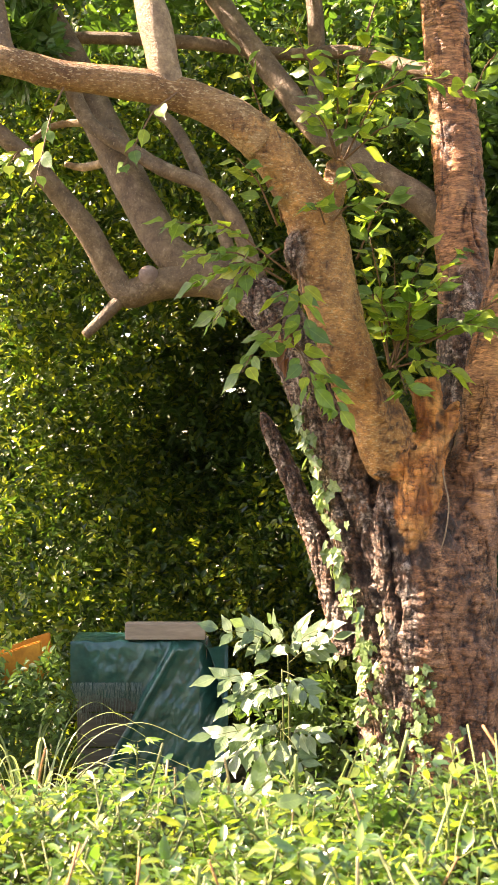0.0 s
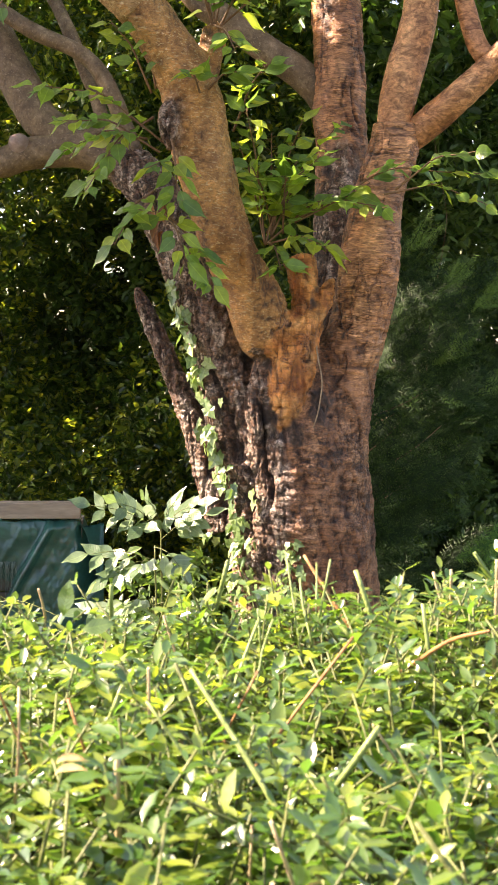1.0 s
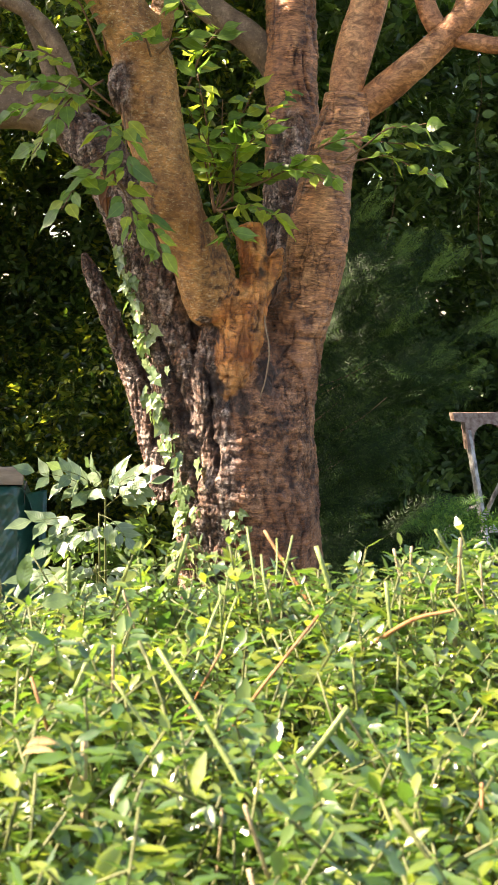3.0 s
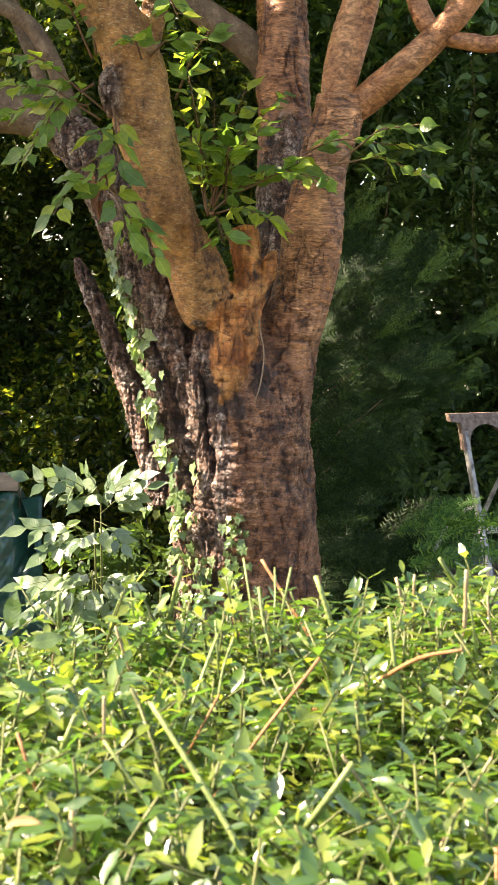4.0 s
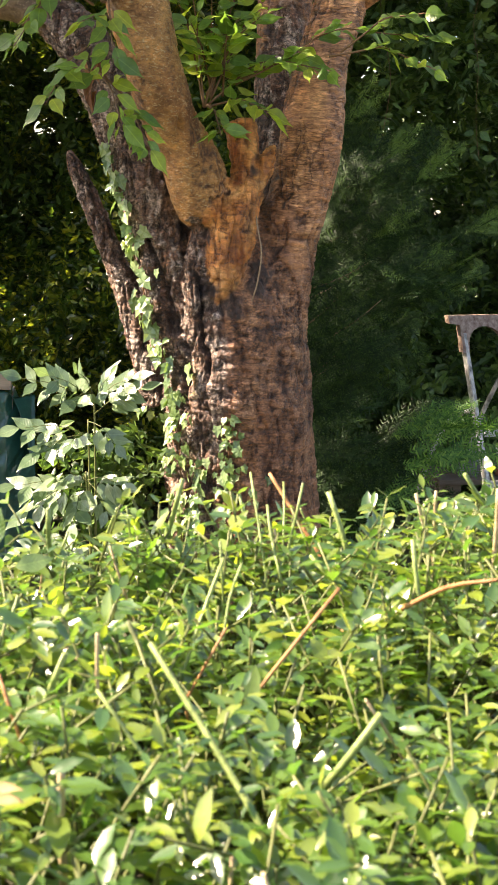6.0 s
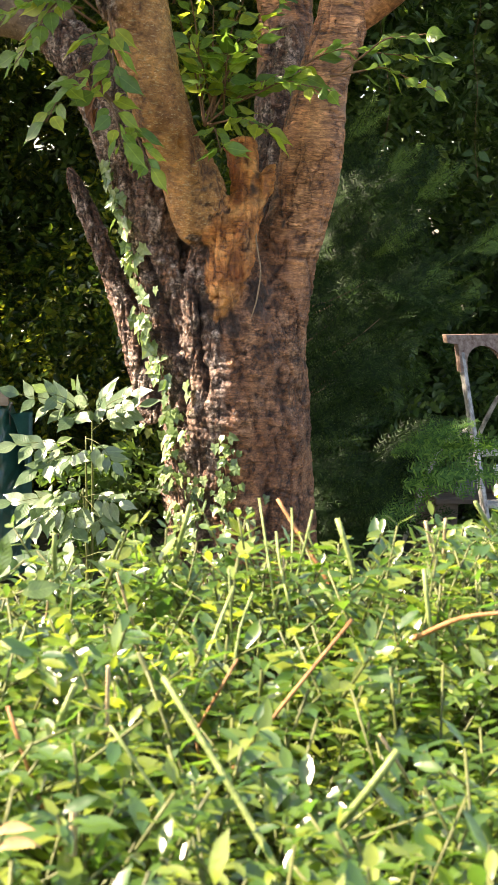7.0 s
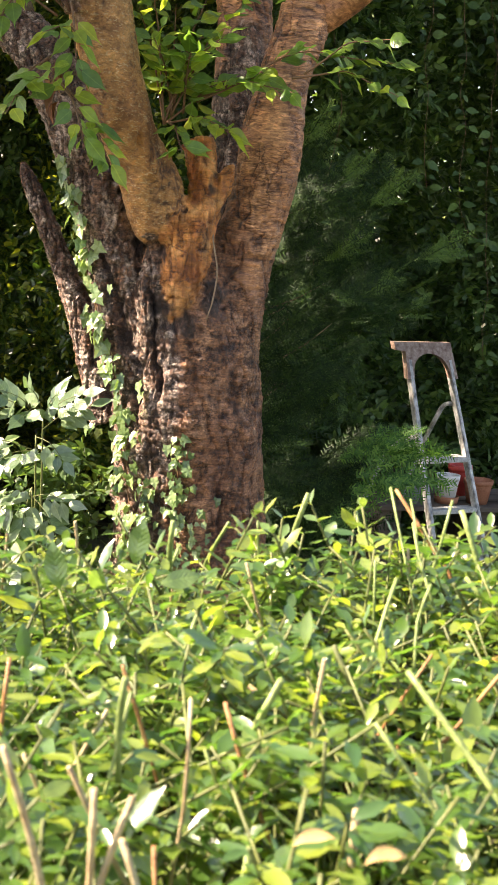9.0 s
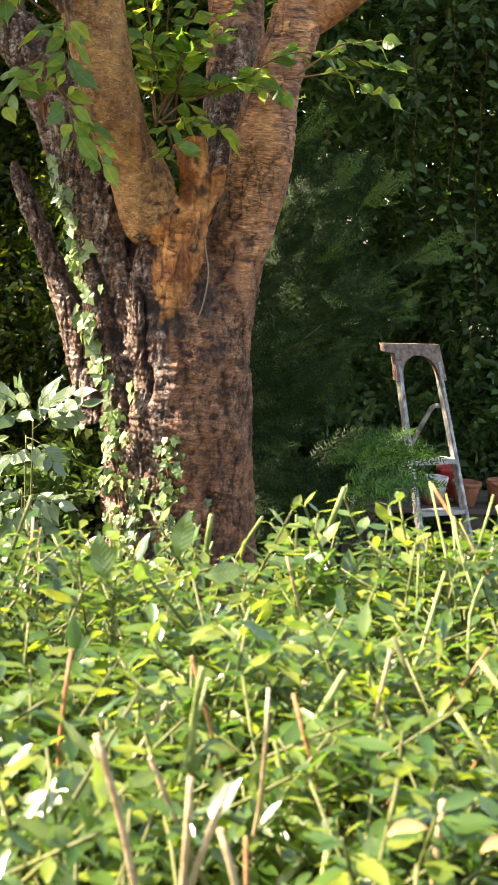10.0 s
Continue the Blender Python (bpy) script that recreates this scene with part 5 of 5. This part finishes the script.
# ---- step ladder ----
def build_ladder():
    ladder = thing("step_ladder", (2.8, 8.1, 0.0), "paint-spattered aluminium step ladder with a flaking brown top", "ladder")
    v = Vector((0.315, -0.949, 0)).normalized()
    u = Vector((0.949, 0.315, 0)).normalized()
    top = Vector((2.755, 8.2, 1.705))
    inv = under(ladder)

    def spot(a, s, z):
        return top + u * a + v * s + Vector((0, 0, z - top.z))

    def bar(name, points, material, r=0.016, sides=8, label=""):
        return child(name, fast_mesh(name, *tube([(*p, r) for p in points], sides, 0.02), material, True), ladder, label, m=inv)

    def run(z):
        return 0.42 * (1.705 - z)

    for s in (-1, 1):
        bm = bmesh.new()
        a, b = spot(s * 0.163, run(1.66), 1.66), spot(s * 0.215, run(0.0), 0.0)
        d = b - a
        m = Matrix.Translation((a + b) / 2) @ d.to_track_quat("Z", "Y").to_matrix().to_4x4() 
        bmesh.ops.create_cube(bm, size=1, matrix=m @ Matrix.Diagonal((0.032, 0.05, d.length, 1)))
        bmesh.ops.bevel(bm, geom=bm.edges[:], offset=0.005, segments=2, affect="EDGES")
        part("stile", bm, M_ALU, ladder).matrix_basis = inv
        if s > 0:
            top_bend = [spot(0.16, run(1.40) - 0.03, 1.38), spot(0.155, run(1.40) - 0.08, 1.37), spot(0.15, run(1.40) - 0.14, 1.30)]
        else:
            top_bend = [spot(-0.15, run(1.20) - 0.03, 1.20)]
        bar("rear_leg", top_bend + [spot(s * 0.145, -0.20, 0.95), spot(s * 0.17, -0.62, 0.0)], M_ALU)
    # arched top plate
    bm = bmesh.new()
    outer = [(-0.27, 0.02), (-0.27, 0.07), (0.19, 0.07), (0.205, -0.16), (0.15, -0.16)]
    arch = [(0.145 * math.cos(a), -0.12 + 0.12 * math.sin(a)) for a in np.linspace(0.15, math.pi - 0.15, 12)]
    outline = outer + arch + [(-0.15, -0.16), (-0.205, -0.16), (-0.19, 0.01)]
    face = bm.faces.new([bm.verts.new(spot(a, run(1.705 + h) - 0.02, 1.705 + h)) for a, h in outline])
    grown = bmesh.ops.extrude_face_region(bm, geom=[face])
    bmesh.ops.translate(bm, verts=[g for g in grown["geom"] if isinstance(g, bmesh.types.BMVert)], vec=v * 0.045)
    part("top_plate", bm, M_LADTOP, ladder, "flaking brown painted arched top").matrix_basis = inv
    for z, deep in ((1.045, 0.13), (0.735, 0.10), (0.43, 0.10), (0.125, 0.10)):
        bm = bmesh.new()
        half = 0.163 + 0.052 * (1.66 - z) / 1.66 - 0.012
        m = Matrix.Translation(spot(0, run(z) - 0.02, z)) @ Matrix.Rotation(math.atan2(u.y, u.x), 4, "Z") @ Matrix.Diagonal((2 * half, deep, 0.03, 1))
        bmesh.ops.create_cube(bm, size=1, matrix=m)
        bmesh.ops.bevel(bm, geom=bm.edges[:], offset=0.006, segments=2, affect="EDGES")
        part("tread", bm, M_TREAD, ladder, "paint-spattered ribbed tread").matrix_basis = inv


build_ladder()


# ---- pots on a shelf ----
def lathe(name, profile, material, parent, label="", sides=32, m=None):
    a = np.linspace(0, 2 * np.pi, sides, endpoint=False)
    v = np.vstack([np.column_stack([r * np.cos(a), r * np.sin(a), 0 * a + z]) for r, z in profile])
    n = len(profile)
    i = np.arange(n - 1)[:, None] * sides
    j = np.arange(sides)[None]
    k = (j + 1) % sides
    quads = np.stack([i + j, i + k, i + sides + k, i + sides + j], -1).reshape(-1, 4)
    return child(name, fast_mesh(name, v, quads, material, True), parent, label, m=m)


def build_pot(at, r, h, body, label, saucer=None):
    pot = thing("flower_pot", at, label, "flower pot", "pots on the shelf")
    low = 0.0
    if saucer:
        lathe("saucer", [(0.01, 0), (r * 0.95, 0), (r * 1.05, 0.05), (r * 0.98, 0.05), (r * 0.9, 0.012), (0.01, 0.012)], saucer, pot, "terracotta saucer")
        low = 0.013
    lathe("pot", [(0.005, low), (r * 0.70, low), (r * 0.93, h * 0.8), (r * 0.93, h * 0.82), (r, h * 0.82), (r, h), (r * 0.92, h), (r * 0.88, h * 0.8), (r * 0.8, h * 0.75), (0.005, h * 0.74)], body, pot)
    return pot


def build_shelf():
    shelf = thing("low_shelf", (3.2, 8.75, 0.0), "low dark wooden shelf on blocks", "shelf")
    inv = under(shelf)
    for y in (8.55, 8.78, 9.01):
        part("board", box(bmesh.new(), (2.6, y - 0.105, 0.585), (4.2, y + 0.105, 0.62), 0.004), M_SHELF, shelf).matrix_basis = inv
    for x in (2.7, 3.4, 4.1):
        part("block", box(bmesh.new(), (x - 0.08, 8.5, -0.05), (x + 0.08, 9.05, 0.583), 0.006), M_SHELF, shelf).matrix_basis = inv


build_shelf()
build_pot((3.135, 8.60, 0.62), 0.085, 0.20, M_WHITEPOT, "white glazed flower pot in a terracotta saucer", M_TERRA)
build_pot((3.33, 8.88, 0.62), 0.09, 0.22, M_REDPOT, "red plastic flower pot at the back of the shelf")
build_pot((3.365, 8.60, 0.62), 0.105, 0.17, M_TERRA, "round terracotta flower pot with a thick rim")
build_pot((3.64, 8.62, 0.62), 0.11, 0.18, M_TERRA, "large terracotta flower pot with a thick rim")
build_pot((2.86, 8.60, 0.62), 0.09, 0.16, M_GREYPOT, "grey plastic flower pot on the shelf")


# ---- covered box ----
def build_box():
    top = 1.185
    crate = thing("compost_box", (-0.73, 8.9, 0.0), "square box of grey weathered boards under a tarpaulin", "box")
    inv = under(crate)
    for k in range(5):
        z = k * (top - 0.01) / 5
        h = (top - 0.01) / 5 - 0.008
        part("board", box(bmesh.new(), (-1.13, 8.62, z + 0.004), (-0.31, 8.65, z + h), 0.004), M_BOARD, crate).matrix_basis = inv
        part("board", box(bmesh.new(), (-1.16, 8.65, z + 0.004), (-1.13, 9.0, z + h), 0.004), M_BOARD, crate).matrix_basis = inv
        part("board", box(bmesh.new(), (-0.31, 8.65, z + 0.004), (-0.28, 9.0, z + h), 0.004), M_BOARD, crate).matrix_basis = inv
    # sheet: over the top and down the front, its free edge caught up along a slanting fold
    tarp = thing("tarpaulin", (-0.73, 8.8, top), "glossy dark teal tarpaulin draped over the box, frayed at its edge", "tarpaulin")
    nx, nz = 130, 150
    s = np.linspace(-1.20, -0.14, nx)
    d = np.linspace(-0.40, 1.15, nz)
    sx, sd = np.meshgrid(s, d, indexing="ij")
    x, drop = sx.ravel(), sd.ravel()
    y = np.where(drop < 0, 8.60 - drop, 8.60)
    z = np.where(drop < 0, top + 0.005, top + 0.005 - drop)
    below = np.clip(drop, 0, 1.2)
    crest = -0.50 - 0.60 * below / 1.05
    right = (x > crest).astype(float)
    ridge = np.exp(-((x - crest - 0.035) / 0.03) ** 2)
    crumple = fbm(np.column_stack([x * 14, z * 14, y * 14]), 5) - 0.5
    sharp = 1 - np.abs(2 * fbm(np.column_stack([x * 5, z * 3, y * 3]) + 4, 4) - 1)
    pleat = np.abs(fbm(np.column_stack([(x - crest) * 9, drop * 2.0, 0 * x]), 3) - 0.5)
    front = np.clip(drop / 0.05, 0, 1)
    y = y - front * (0.060 * ridge + 0.022 * crumple + 0.022 * sharp ** 5 + 0.10 * pleat * right + 0.06 * below * right)
    z = z + (1 - front) * 0.03 * crumple
    side = np.clip((x + 0.33) / 0.17, 0, 1)
    z = z - (1 - front) * side ** 2 * 0.5
    y = y + front * side * 0.25
    i = (np.arange(nx - 1)[:, None] * nz + np.arange(nz - 1)[None]).ravel()
    quads = np.stack([i, i + nz, i + nz + 1, i + 1], 1)
    edge = 0.30 + 0.14 * fbm(np.column_stack([x * 6, 0 * x, 0 * x]), 3) + 0.10 * np.clip((x + 1.0) / 0.5, 0, 1)
    ok = (drop < edge) | (x > crest)
    quads = quads[ok[quads].all(1)]
    child("sheet", fast_mesh("sheet", np.column_stack([x, y, z]), quads, M_TARP, True), tarp, m=under(tarp))
    strands = []
    for k in range(170):
        sx = rng.uniform(-1.19, -0.72)
        zt = top - 0.32
        l = rng.uniform(0.05, 0.24)
        w = rng.normal(0, 0.012, 2)
        strands.append(tube([(sx, 8.575, zt + 0.05, 0.0014), (sx + w[0], 8.582, zt - l * 0.5, 0.0012), (sx + w[0] + w[1], 8.59, zt - l, 0.0006)], 4, 0.1))
    child("frayed_edge", fast_mesh("frayed_edge", *joined(strands), M_FRAY, True), tarp, "loose pale strands", "stuff", m=under(tarp))
    plank = box(bmesh.new(), (-0.83, 8.56, top + 0.02), (-0.29, 8.70, top + 0.125), 0.006)
    me = bpy.data.meshes.new("plank")
    plank.to_mesh(me)
    plank.free()
    me.materials.append(M_PLANK)
    tagged(new("plank", me), "short pale weathered timber lying on the tarpaulin", "plank")
    beam = thing("slide_chute", (-1.75, 8.1, 0.0), "faded orange plastic chute half hidden among leaves", "slide")
    rows = [(-2.6, 8.15, 0.52), (-2.1, 8.1, 0.82), (-1.6, 8.05, 1.09), (-1.40, 8.03, 1.17), (-1.30, 8.02, 1.20)]
    bm = bmesh.new()
    rings = []
    for x, y, z in rows:
        rings.append([bm.verts.new((x - a * 0.1, y + b, z + a)) for a, b in ((-0.16, 0), (0.08, 0), (0.08, 0.03), (-0.11, 0.03), (-0.11, 0.37), (0.08, 0.37), (0.08, 0.40), (-0.16, 0.40))])
    for a, b in zip(rings, rings[1:]):
        for k in range(8):
            bm.faces.new((a[k], a[(k + 1) % 8], b[(k + 1) % 8], b[k]))
    bm.faces.new(rings[0])
    bm.faces.new(rings[-1])
    bmesh.ops.bevel(bm, geom=bm.edges[:], offset=0.008, segments=2, affect="EDGES")
    part("chute", bm, M_ORANGE, beam).matrix_basis = under(beam)
    for x, h in ((-2.5, 0.52), (-1.66, 0.96)):
        part("leg", box(bmesh.new(), (x, 8.2, -0.05), (x + 0.05, 8.25, h), 0.004), M_BOARD, beam).matrix_basis = under(beam)


build_box()


# ---- low plants round the trunk ----
from mathutils.bvhtree import BVHTree

skin = BVHTree.FromPolygons([v.co.copy() for v in bole.data.vertices], [tuple(p.vertices) for p in bole.data.polygons])

IVY_SHAPE = (np.array([(0, 0, 0), (-0.10, 0.32, 0.02), (0.20, 0.33, 0.05), (0.36, 0.44, 0.0), (0.55, 0.27, 0.04), (1, 0, -0.08), (0.55, -0.27, 0.04), (0.36, -0.44, 0.0), (0.20, -0.33, 0.05), (-0.10, -0.32, 0.02), (0.35, 0, 0.0)]),
             np.array([(0, 10, 2, 1), (10, 4, 3, 2), (10, 5, 4, 4), (0, 9, 8, 10), (10, 8, 7, 6), (10, 6, 5, 5)]))


def tri_mesh(name, shape, material):
    me = bpy.data.meshes.new(name)
    faces = [tuple(dict.fromkeys(int(i) for i in f)) for f in shape[1]]
    me.from_pydata([tuple(map(float, p)) for p in shape[0]], [], faces)
    me.materials.append(material)
    me.update()
    return me


IVY_LEAF = tri_mesh("leaf", IVY_SHAPE, M_IVY)


def build_ivy(points, density, size, label, spread=0.05):
    """A vine that climbs along points, held to the bark, with lobed leaves."""
    at = Vector(points[-1])
    hit = skin.find_nearest(at)
    ivy = thing("ivy", hit[0], label, "ivy", "ivy on the trunk")
    path = spline([(*p, 0.004) for p in points], 0.03)[:, :3]
    rows = []
    for p in path:
        place, normal, _, _ = skin.find_nearest(Vector(p))
        rows.append((*(place + normal * 0.006), 0.0035))
    child("vine", fast_mesh("vine", *tube(rows[::2] if len(rows) > 5 else rows, 6, 0.03), M_SHOOT, True), ivy, m=under(ivy))
    total = int(len(path) * 0.03 * density)
    for k in range(total):
        p = path[rng.integers(len(path))] + rng.normal(0, spread, 3)
        place, normal, _, _ = skin.find_nearest(Vector(p))
        place = place + normal * rng.uniform(0.008, 0.045)
        w = Vector((rng.normal(0, 0.5), rng.normal(-0.2, 0.3), -1.0 + rng.normal(0, 0.4)))
        up = normal + Vector((-0.6, -0.5, 0.5)) + Vector(rng.normal(0, 0.5, 3))
        child("leaf", IVY_LEAF, ivy, m=under(ivy) @ leaf_pose(place, w, up, size * rng.uniform(0.6, 1.2)))


build_ivy([(0.20, 6.62, 2.68), (0.29, 6.6, 2.45), (0.34, 6.58, 2.2)], 60, 0.07, "trailing pale green ivy hanging down the stem", 0.022)
build_ivy([(0.33, 6.65, 2.25), (0.40, 6.6, 1.92), (0.46, 6.55, 1.62), (0.50, 6.5, 1.42)], 75, 0.075, "sunlit ivy climbing the edge of the trunk", 0.05)
build_ivy([(0.50, 6.5, 1.5), (0.52, 6.45, 1.1), (0.55, 6.4, 0.6), (0.56, 6.4, 0.05)], 105, 0.062, "ivy growing up the base of the trunk", 0.09)
build_ivy([(0.885, 6.4, 1.42), (0.88, 6.4, 1.2), (0.87, 6.4, 0.9), (0.86, 6.35, 0.05)], 130, 0.05, "young ivy climbing the bark of the trunk", 0.025)
build_ivy([(0.70, 6.4, 1.15), (0.70, 6.4, 0.8), (0.72, 6.35, 0.05)], 85, 0.052, "small-leaved ivy low on the trunk", 0.03)
build_ivy([(0.98, 6.4, 1.05), (0.97, 6.4, 0.7), (0.97, 6.35, 0.05)], 80, 0.048, "thin ivy stem low on the trunk", 0.025)

LEAFLETS = [fast_mesh("leaflet", *leaf_shape([0.02, 0.15, 0.25, 0.25, 0.17, 0.07, 0.0], f, d), M_ELDER, True) for f, d in ((0.2, 0.1), (0.1, 0.25))]


def build_elder():
    """A shrub with feathered leaves of five or seven leaflets, held out in tiers."""
    shrub = thing("elder_shrub", (0.20, 6.45, 0.0), "young shrub with feathered leaves, the upper ones bright in the sun", "shrub")
    inv = under(shrub)
    tiers = (
        ((0.20, 6.42, 1.50), ((-0.15, 6.30, 1.60, 0.13), (-0.02, 6.26, 1.62, 0.12), (0.10, 6.24, 1.50, 0.13), (0.38, 6.32, 1.60, 0.12), (0.42, 6.30, 1.55, 0.12), (0.26, 6.20, 1.62, 0.13), (0.12, 6.28, 1.63, 0.10))),
        ((0.17, 6.42, 1.38), ((-0.16, 6.28, 1.36, 0.14), (-0.06, 6.22, 1.25, 0.14), (0.08, 6.20, 1.30, 0.12), (0.30, 6.28, 1.28, 0.11))),
        ((0.16, 6.42, 1.12), ((-0.18, 6.26, 1.08, 0.15), (-0.12, 6.22, 0.96, 0.15), (0.02, 6.18, 1.12, 0.14), (0.10, 6.18, 0.92, 0.13), (0.33, 6.26, 1.08, 0.11), (0.28, 6.22, 0.92, 0.11))),
        ((0.18, 6.43, 0.85), ((-0.14, 6.24, 0.78, 0.14), (0.05, 6.20, 0.72, 0.13), (0.36, 6.26, 0.80, 0.11))),
    )
    for top, leaves in tiers:
        top = np.array(top)
        foot = np.array((0.20 + rng.normal(0, 0.02), 6.46, 0.0))
        rows = [(*foot, 0.009), (*((foot + top) / 2 + (0.015, 0, 0)), 0.007), (*top, 0.004)]
        child("stem", fast_mesh("stem", *tube(rows, 7, 0.05), M_TWIG, True), shrub, m=inv)
        for x, y, z, size in leaves:
            p, q = top - (0, 0, rng.uniform(0, 0.1)), np.array((x, y, z))
            mid = (p + q) / 2 + (0, 0, 0.03)
            leaf = child("leaf_stalk", fast_mesh("leaf_stalk", *tube([(*p, 0.0025), (*mid, 0.002), (*q, 0.001)], 5, 0.04), M_TWIG, True), shrub, m=inv)
            w = (q - p) / np.linalg.norm(q - p)
            side = np.cross(w, (-0.5, -0.6, 0.6))
            side /= np.linalg.norm(side)
            up = np.array([-0.55, -0.65, 0.8])
            for b in range(4):
                at = p + (q - p) * (0.40 + 0.2 * b)
                for s in (-1, 1) if b < 3 else (0,):
                    d = w * (0.75 if s else 1.0) + side * s * 0.85 + (0, 0, rng.uniform(-0.35, 0.05))
                    child("leaflet", LEAFLETS[rng.integers(2)], leaf, m=leaf_pose(at, d, up + rng.normal(0, 0.32, 3), size * rng.uniform(0.8, 1.12)))


build_elder()
leaf_wall("ground_ivy", "dark broad-leaved ivy bank at the foot of the tree", "ivy", (-0.02, 0.52), (0.2, 1.25), 6.78, 260, 6, 0.085, M_SHADE, deep=0.25, billowing=0.4)


def build_grass():
    tuft = thing("ornamental_grass", (-1.25, 7.3, 0.0), "tuft of long arching pale striped grass", "grass")
    for k in range(46):
        a = rng.uniform(0, 2 * math.pi)
        reach, rise = rng.uniform(0.35, 0.8), rng.uniform(0.55, 0.95)
        d = np.array([math.cos(a), math.sin(a), 0])
        foot = np.array([-1.25, 7.3, 0]) + d * 0.05
        path = spline([(*foot, 0.004), (*(foot + d * reach * 0.3 + (0, 0, rise * 0.8)), 0.006), (*(foot + d * reach * 0.75 + (0, 0, rise)), 0.005), (*(foot + d * reach * 1.2 + (0, 0, rise * 0.85)), 0.0006)], 0.05)
        side = np.cross(d, (0, 0, 1.0))
        l, r = path[:, :3] - side * path[:, 3:], path[:, :3] + side * path[:, 3:]
        mid = path[:, :3] - (0, 0, 0.002)
        n = len(path)
        i = np.arange(n - 1)
        quads = np.vstack([np.stack([i, i + 1, n + i + 1, n + i], 1), np.stack([n + i, n + i + 1, 2 * n + i + 1, 2 * n + i], 1)])
        child("blade", fast_mesh("blade", np.vstack([l, mid, r]), quads, M_GRASS, True), tuft, m=under(tuft))


build_grass()


def build_trailing(points, label):
    """A thin climber stem hanging in front of the thicket, with leaves on both sides."""
    vine = thing("trailing_climber", points[-1], label, "climber", "climbers over the thicket")
    rows = [(p[0], p[1], p[2], 0.0016) for p in points]
    rows = [(x + rng.normal(0, 0.012), y + rng.normal(0, 0.02), z, r) for x, y, z, r in spline(rows, 0.22)]
    inv = under(vine)
    child("stem", fast_mesh("stem", *tube(rows, 5, 0.06), M_SHOOT, True), vine, m=inv)
    path = spline(rows, 0.11)[:, :3]
    for k, p in enumerate(path):
        for s in (-1, 1):
            if rng.uniform() < 0.25:
                continue
            w = np.array([s * rng.uniform(0.4, 1.0), rng.uniform(-0.6, 0.0), rng.uniform(-0.7, 0.2)])
            child("leaf", CLIMBER_LEAF, vine, m=inv @ leaf_pose(p + (0.02 * s, -0.01, 0), w, (-0.3, -0.8, 0.7) + rng.normal(0, 0.3, 3), rng.uniform(0.06, 0.105)))


M_CLIMB = leaf_mat("climber_leaf", (0.035, 0.075, 0.022), (0.06, 0.12, 0.032), (0.11, 0.18, 0.045), 0.45, 0.25, False, 0.3)
CLIMBER_LEAF = fast_mesh("leaf", *leaf_shape([0.05, 0.25, 0.32, 0.26, 0.14, 0.0], 0.15, 0.2), M_CLIMB, True)
for points in (
    [(3.30, 9.05, 4.3), (3.34, 9.0, 3.45), (3.39, 9.0, 2.76), (3.45, 9.0, 2.1), (3.47, 9.0, 1.6)],
    [(3.10, 9.1, 4.2), (3.15, 9.0, 3.24), (3.18, 9.0, 2.7), (3.29, 9.0, 2.50), (3.40, 9.0, 2.45)],
    [(2.80, 9.1, 4.5), (2.84, 9.0, 3.95), (2.89, 9.0, 3.2), (2.92, 9.0, 2.8)],
    [(3.62, 9.0, 4.0), (3.65, 8.9, 3.0), (3.66, 8.9, 2.2), (3.70, 8.9, 1.3)],
    [(2.20, 9.1, 3.9), (2.25, 9.0, 3.3), (2.16, 9.0, 2.67), (2.15, 9.0, 1.94)],
):
    build_trailing(points, "thin climber stem trailing leaves down the thicket")

dead = [(0.985, 6.44, 2.46, 0.0035), (0.978, 6.39, 2.36, 0.004), (1.0, 6.36, 2.22, 0.004), (0.985, 6.35, 2.08, 0.004), (0.96, 6.36, 1.98, 0.003)]
child("dead_stem", fast_mesh("dead_stem", *tube(dead, 8, 0.02), M_DEAD, True), cherry, "pale dead stem hanging from the torn stub", m=under(cherry))


def build_seedling():
    """A young weed with palm-shaped leaves."""
    weed = thing("weed", (-0.63, 7.3, 0.0), "young weed with bright palm-shaped leaves", "weed")
    inv = under(weed)
    rows = [(-0.63, 7.3, 0.0, 0.006), (-0.64, 7.3, 0.4, 0.005), (-0.635, 7.3, 0.80, 0.003)]
    child("stem", fast_mesh("stem", *tube(rows, 6, 0.05), M_TWIG, True), weed, m=inv)
    for k in range(9):
        z = 0.45 + 0.36 * k / 8
        a = k * 2.4
        out = np.array([math.cos(a), 0.7 * math.sin(a) - 0.2, 0.35])
        out /= np.linalg.norm(out)
        p = np.array([-0.637, 7.3, z])
        q = p + out * (0.11 - 0.007 * k)
        stalk = child("leaf_stalk", fast_mesh("leaf_stalk", *tube([(*p, 0.002), (*((p + q) / 2), 0.0016), (*q, 0.0012)], 5, 0.03), M_TWIG, True), weed, m=inv)
        side = np.cross(out, (0, 0, 1.0))
        for j in range(-3, 4):
            d = out * math.cos(j * 0.45) + side * math.sin(j * 0.45) + (0, -0.1, -0.25)
            child("leaflet", WEED_LEAF, stalk, m=leaf_pose(q, d, (-0.2, -0.6, 0.9), 0.105 - 0.013 * abs(j)))


M_WEED = leaf_mat("weed_leaf", (0.10, 0.2, 0.04), (0.15, 0.27, 0.05), (0.22, 0.34, 0.07), 0.4, 0.4, False)
WEED_LEAF = fast_mesh("leaflet", *leaf_shape([0.01, 0.08, 0.12, 0.10, 0.05, 0.0], 0.2, 0.25), M_WEED, True)
build_seedling()
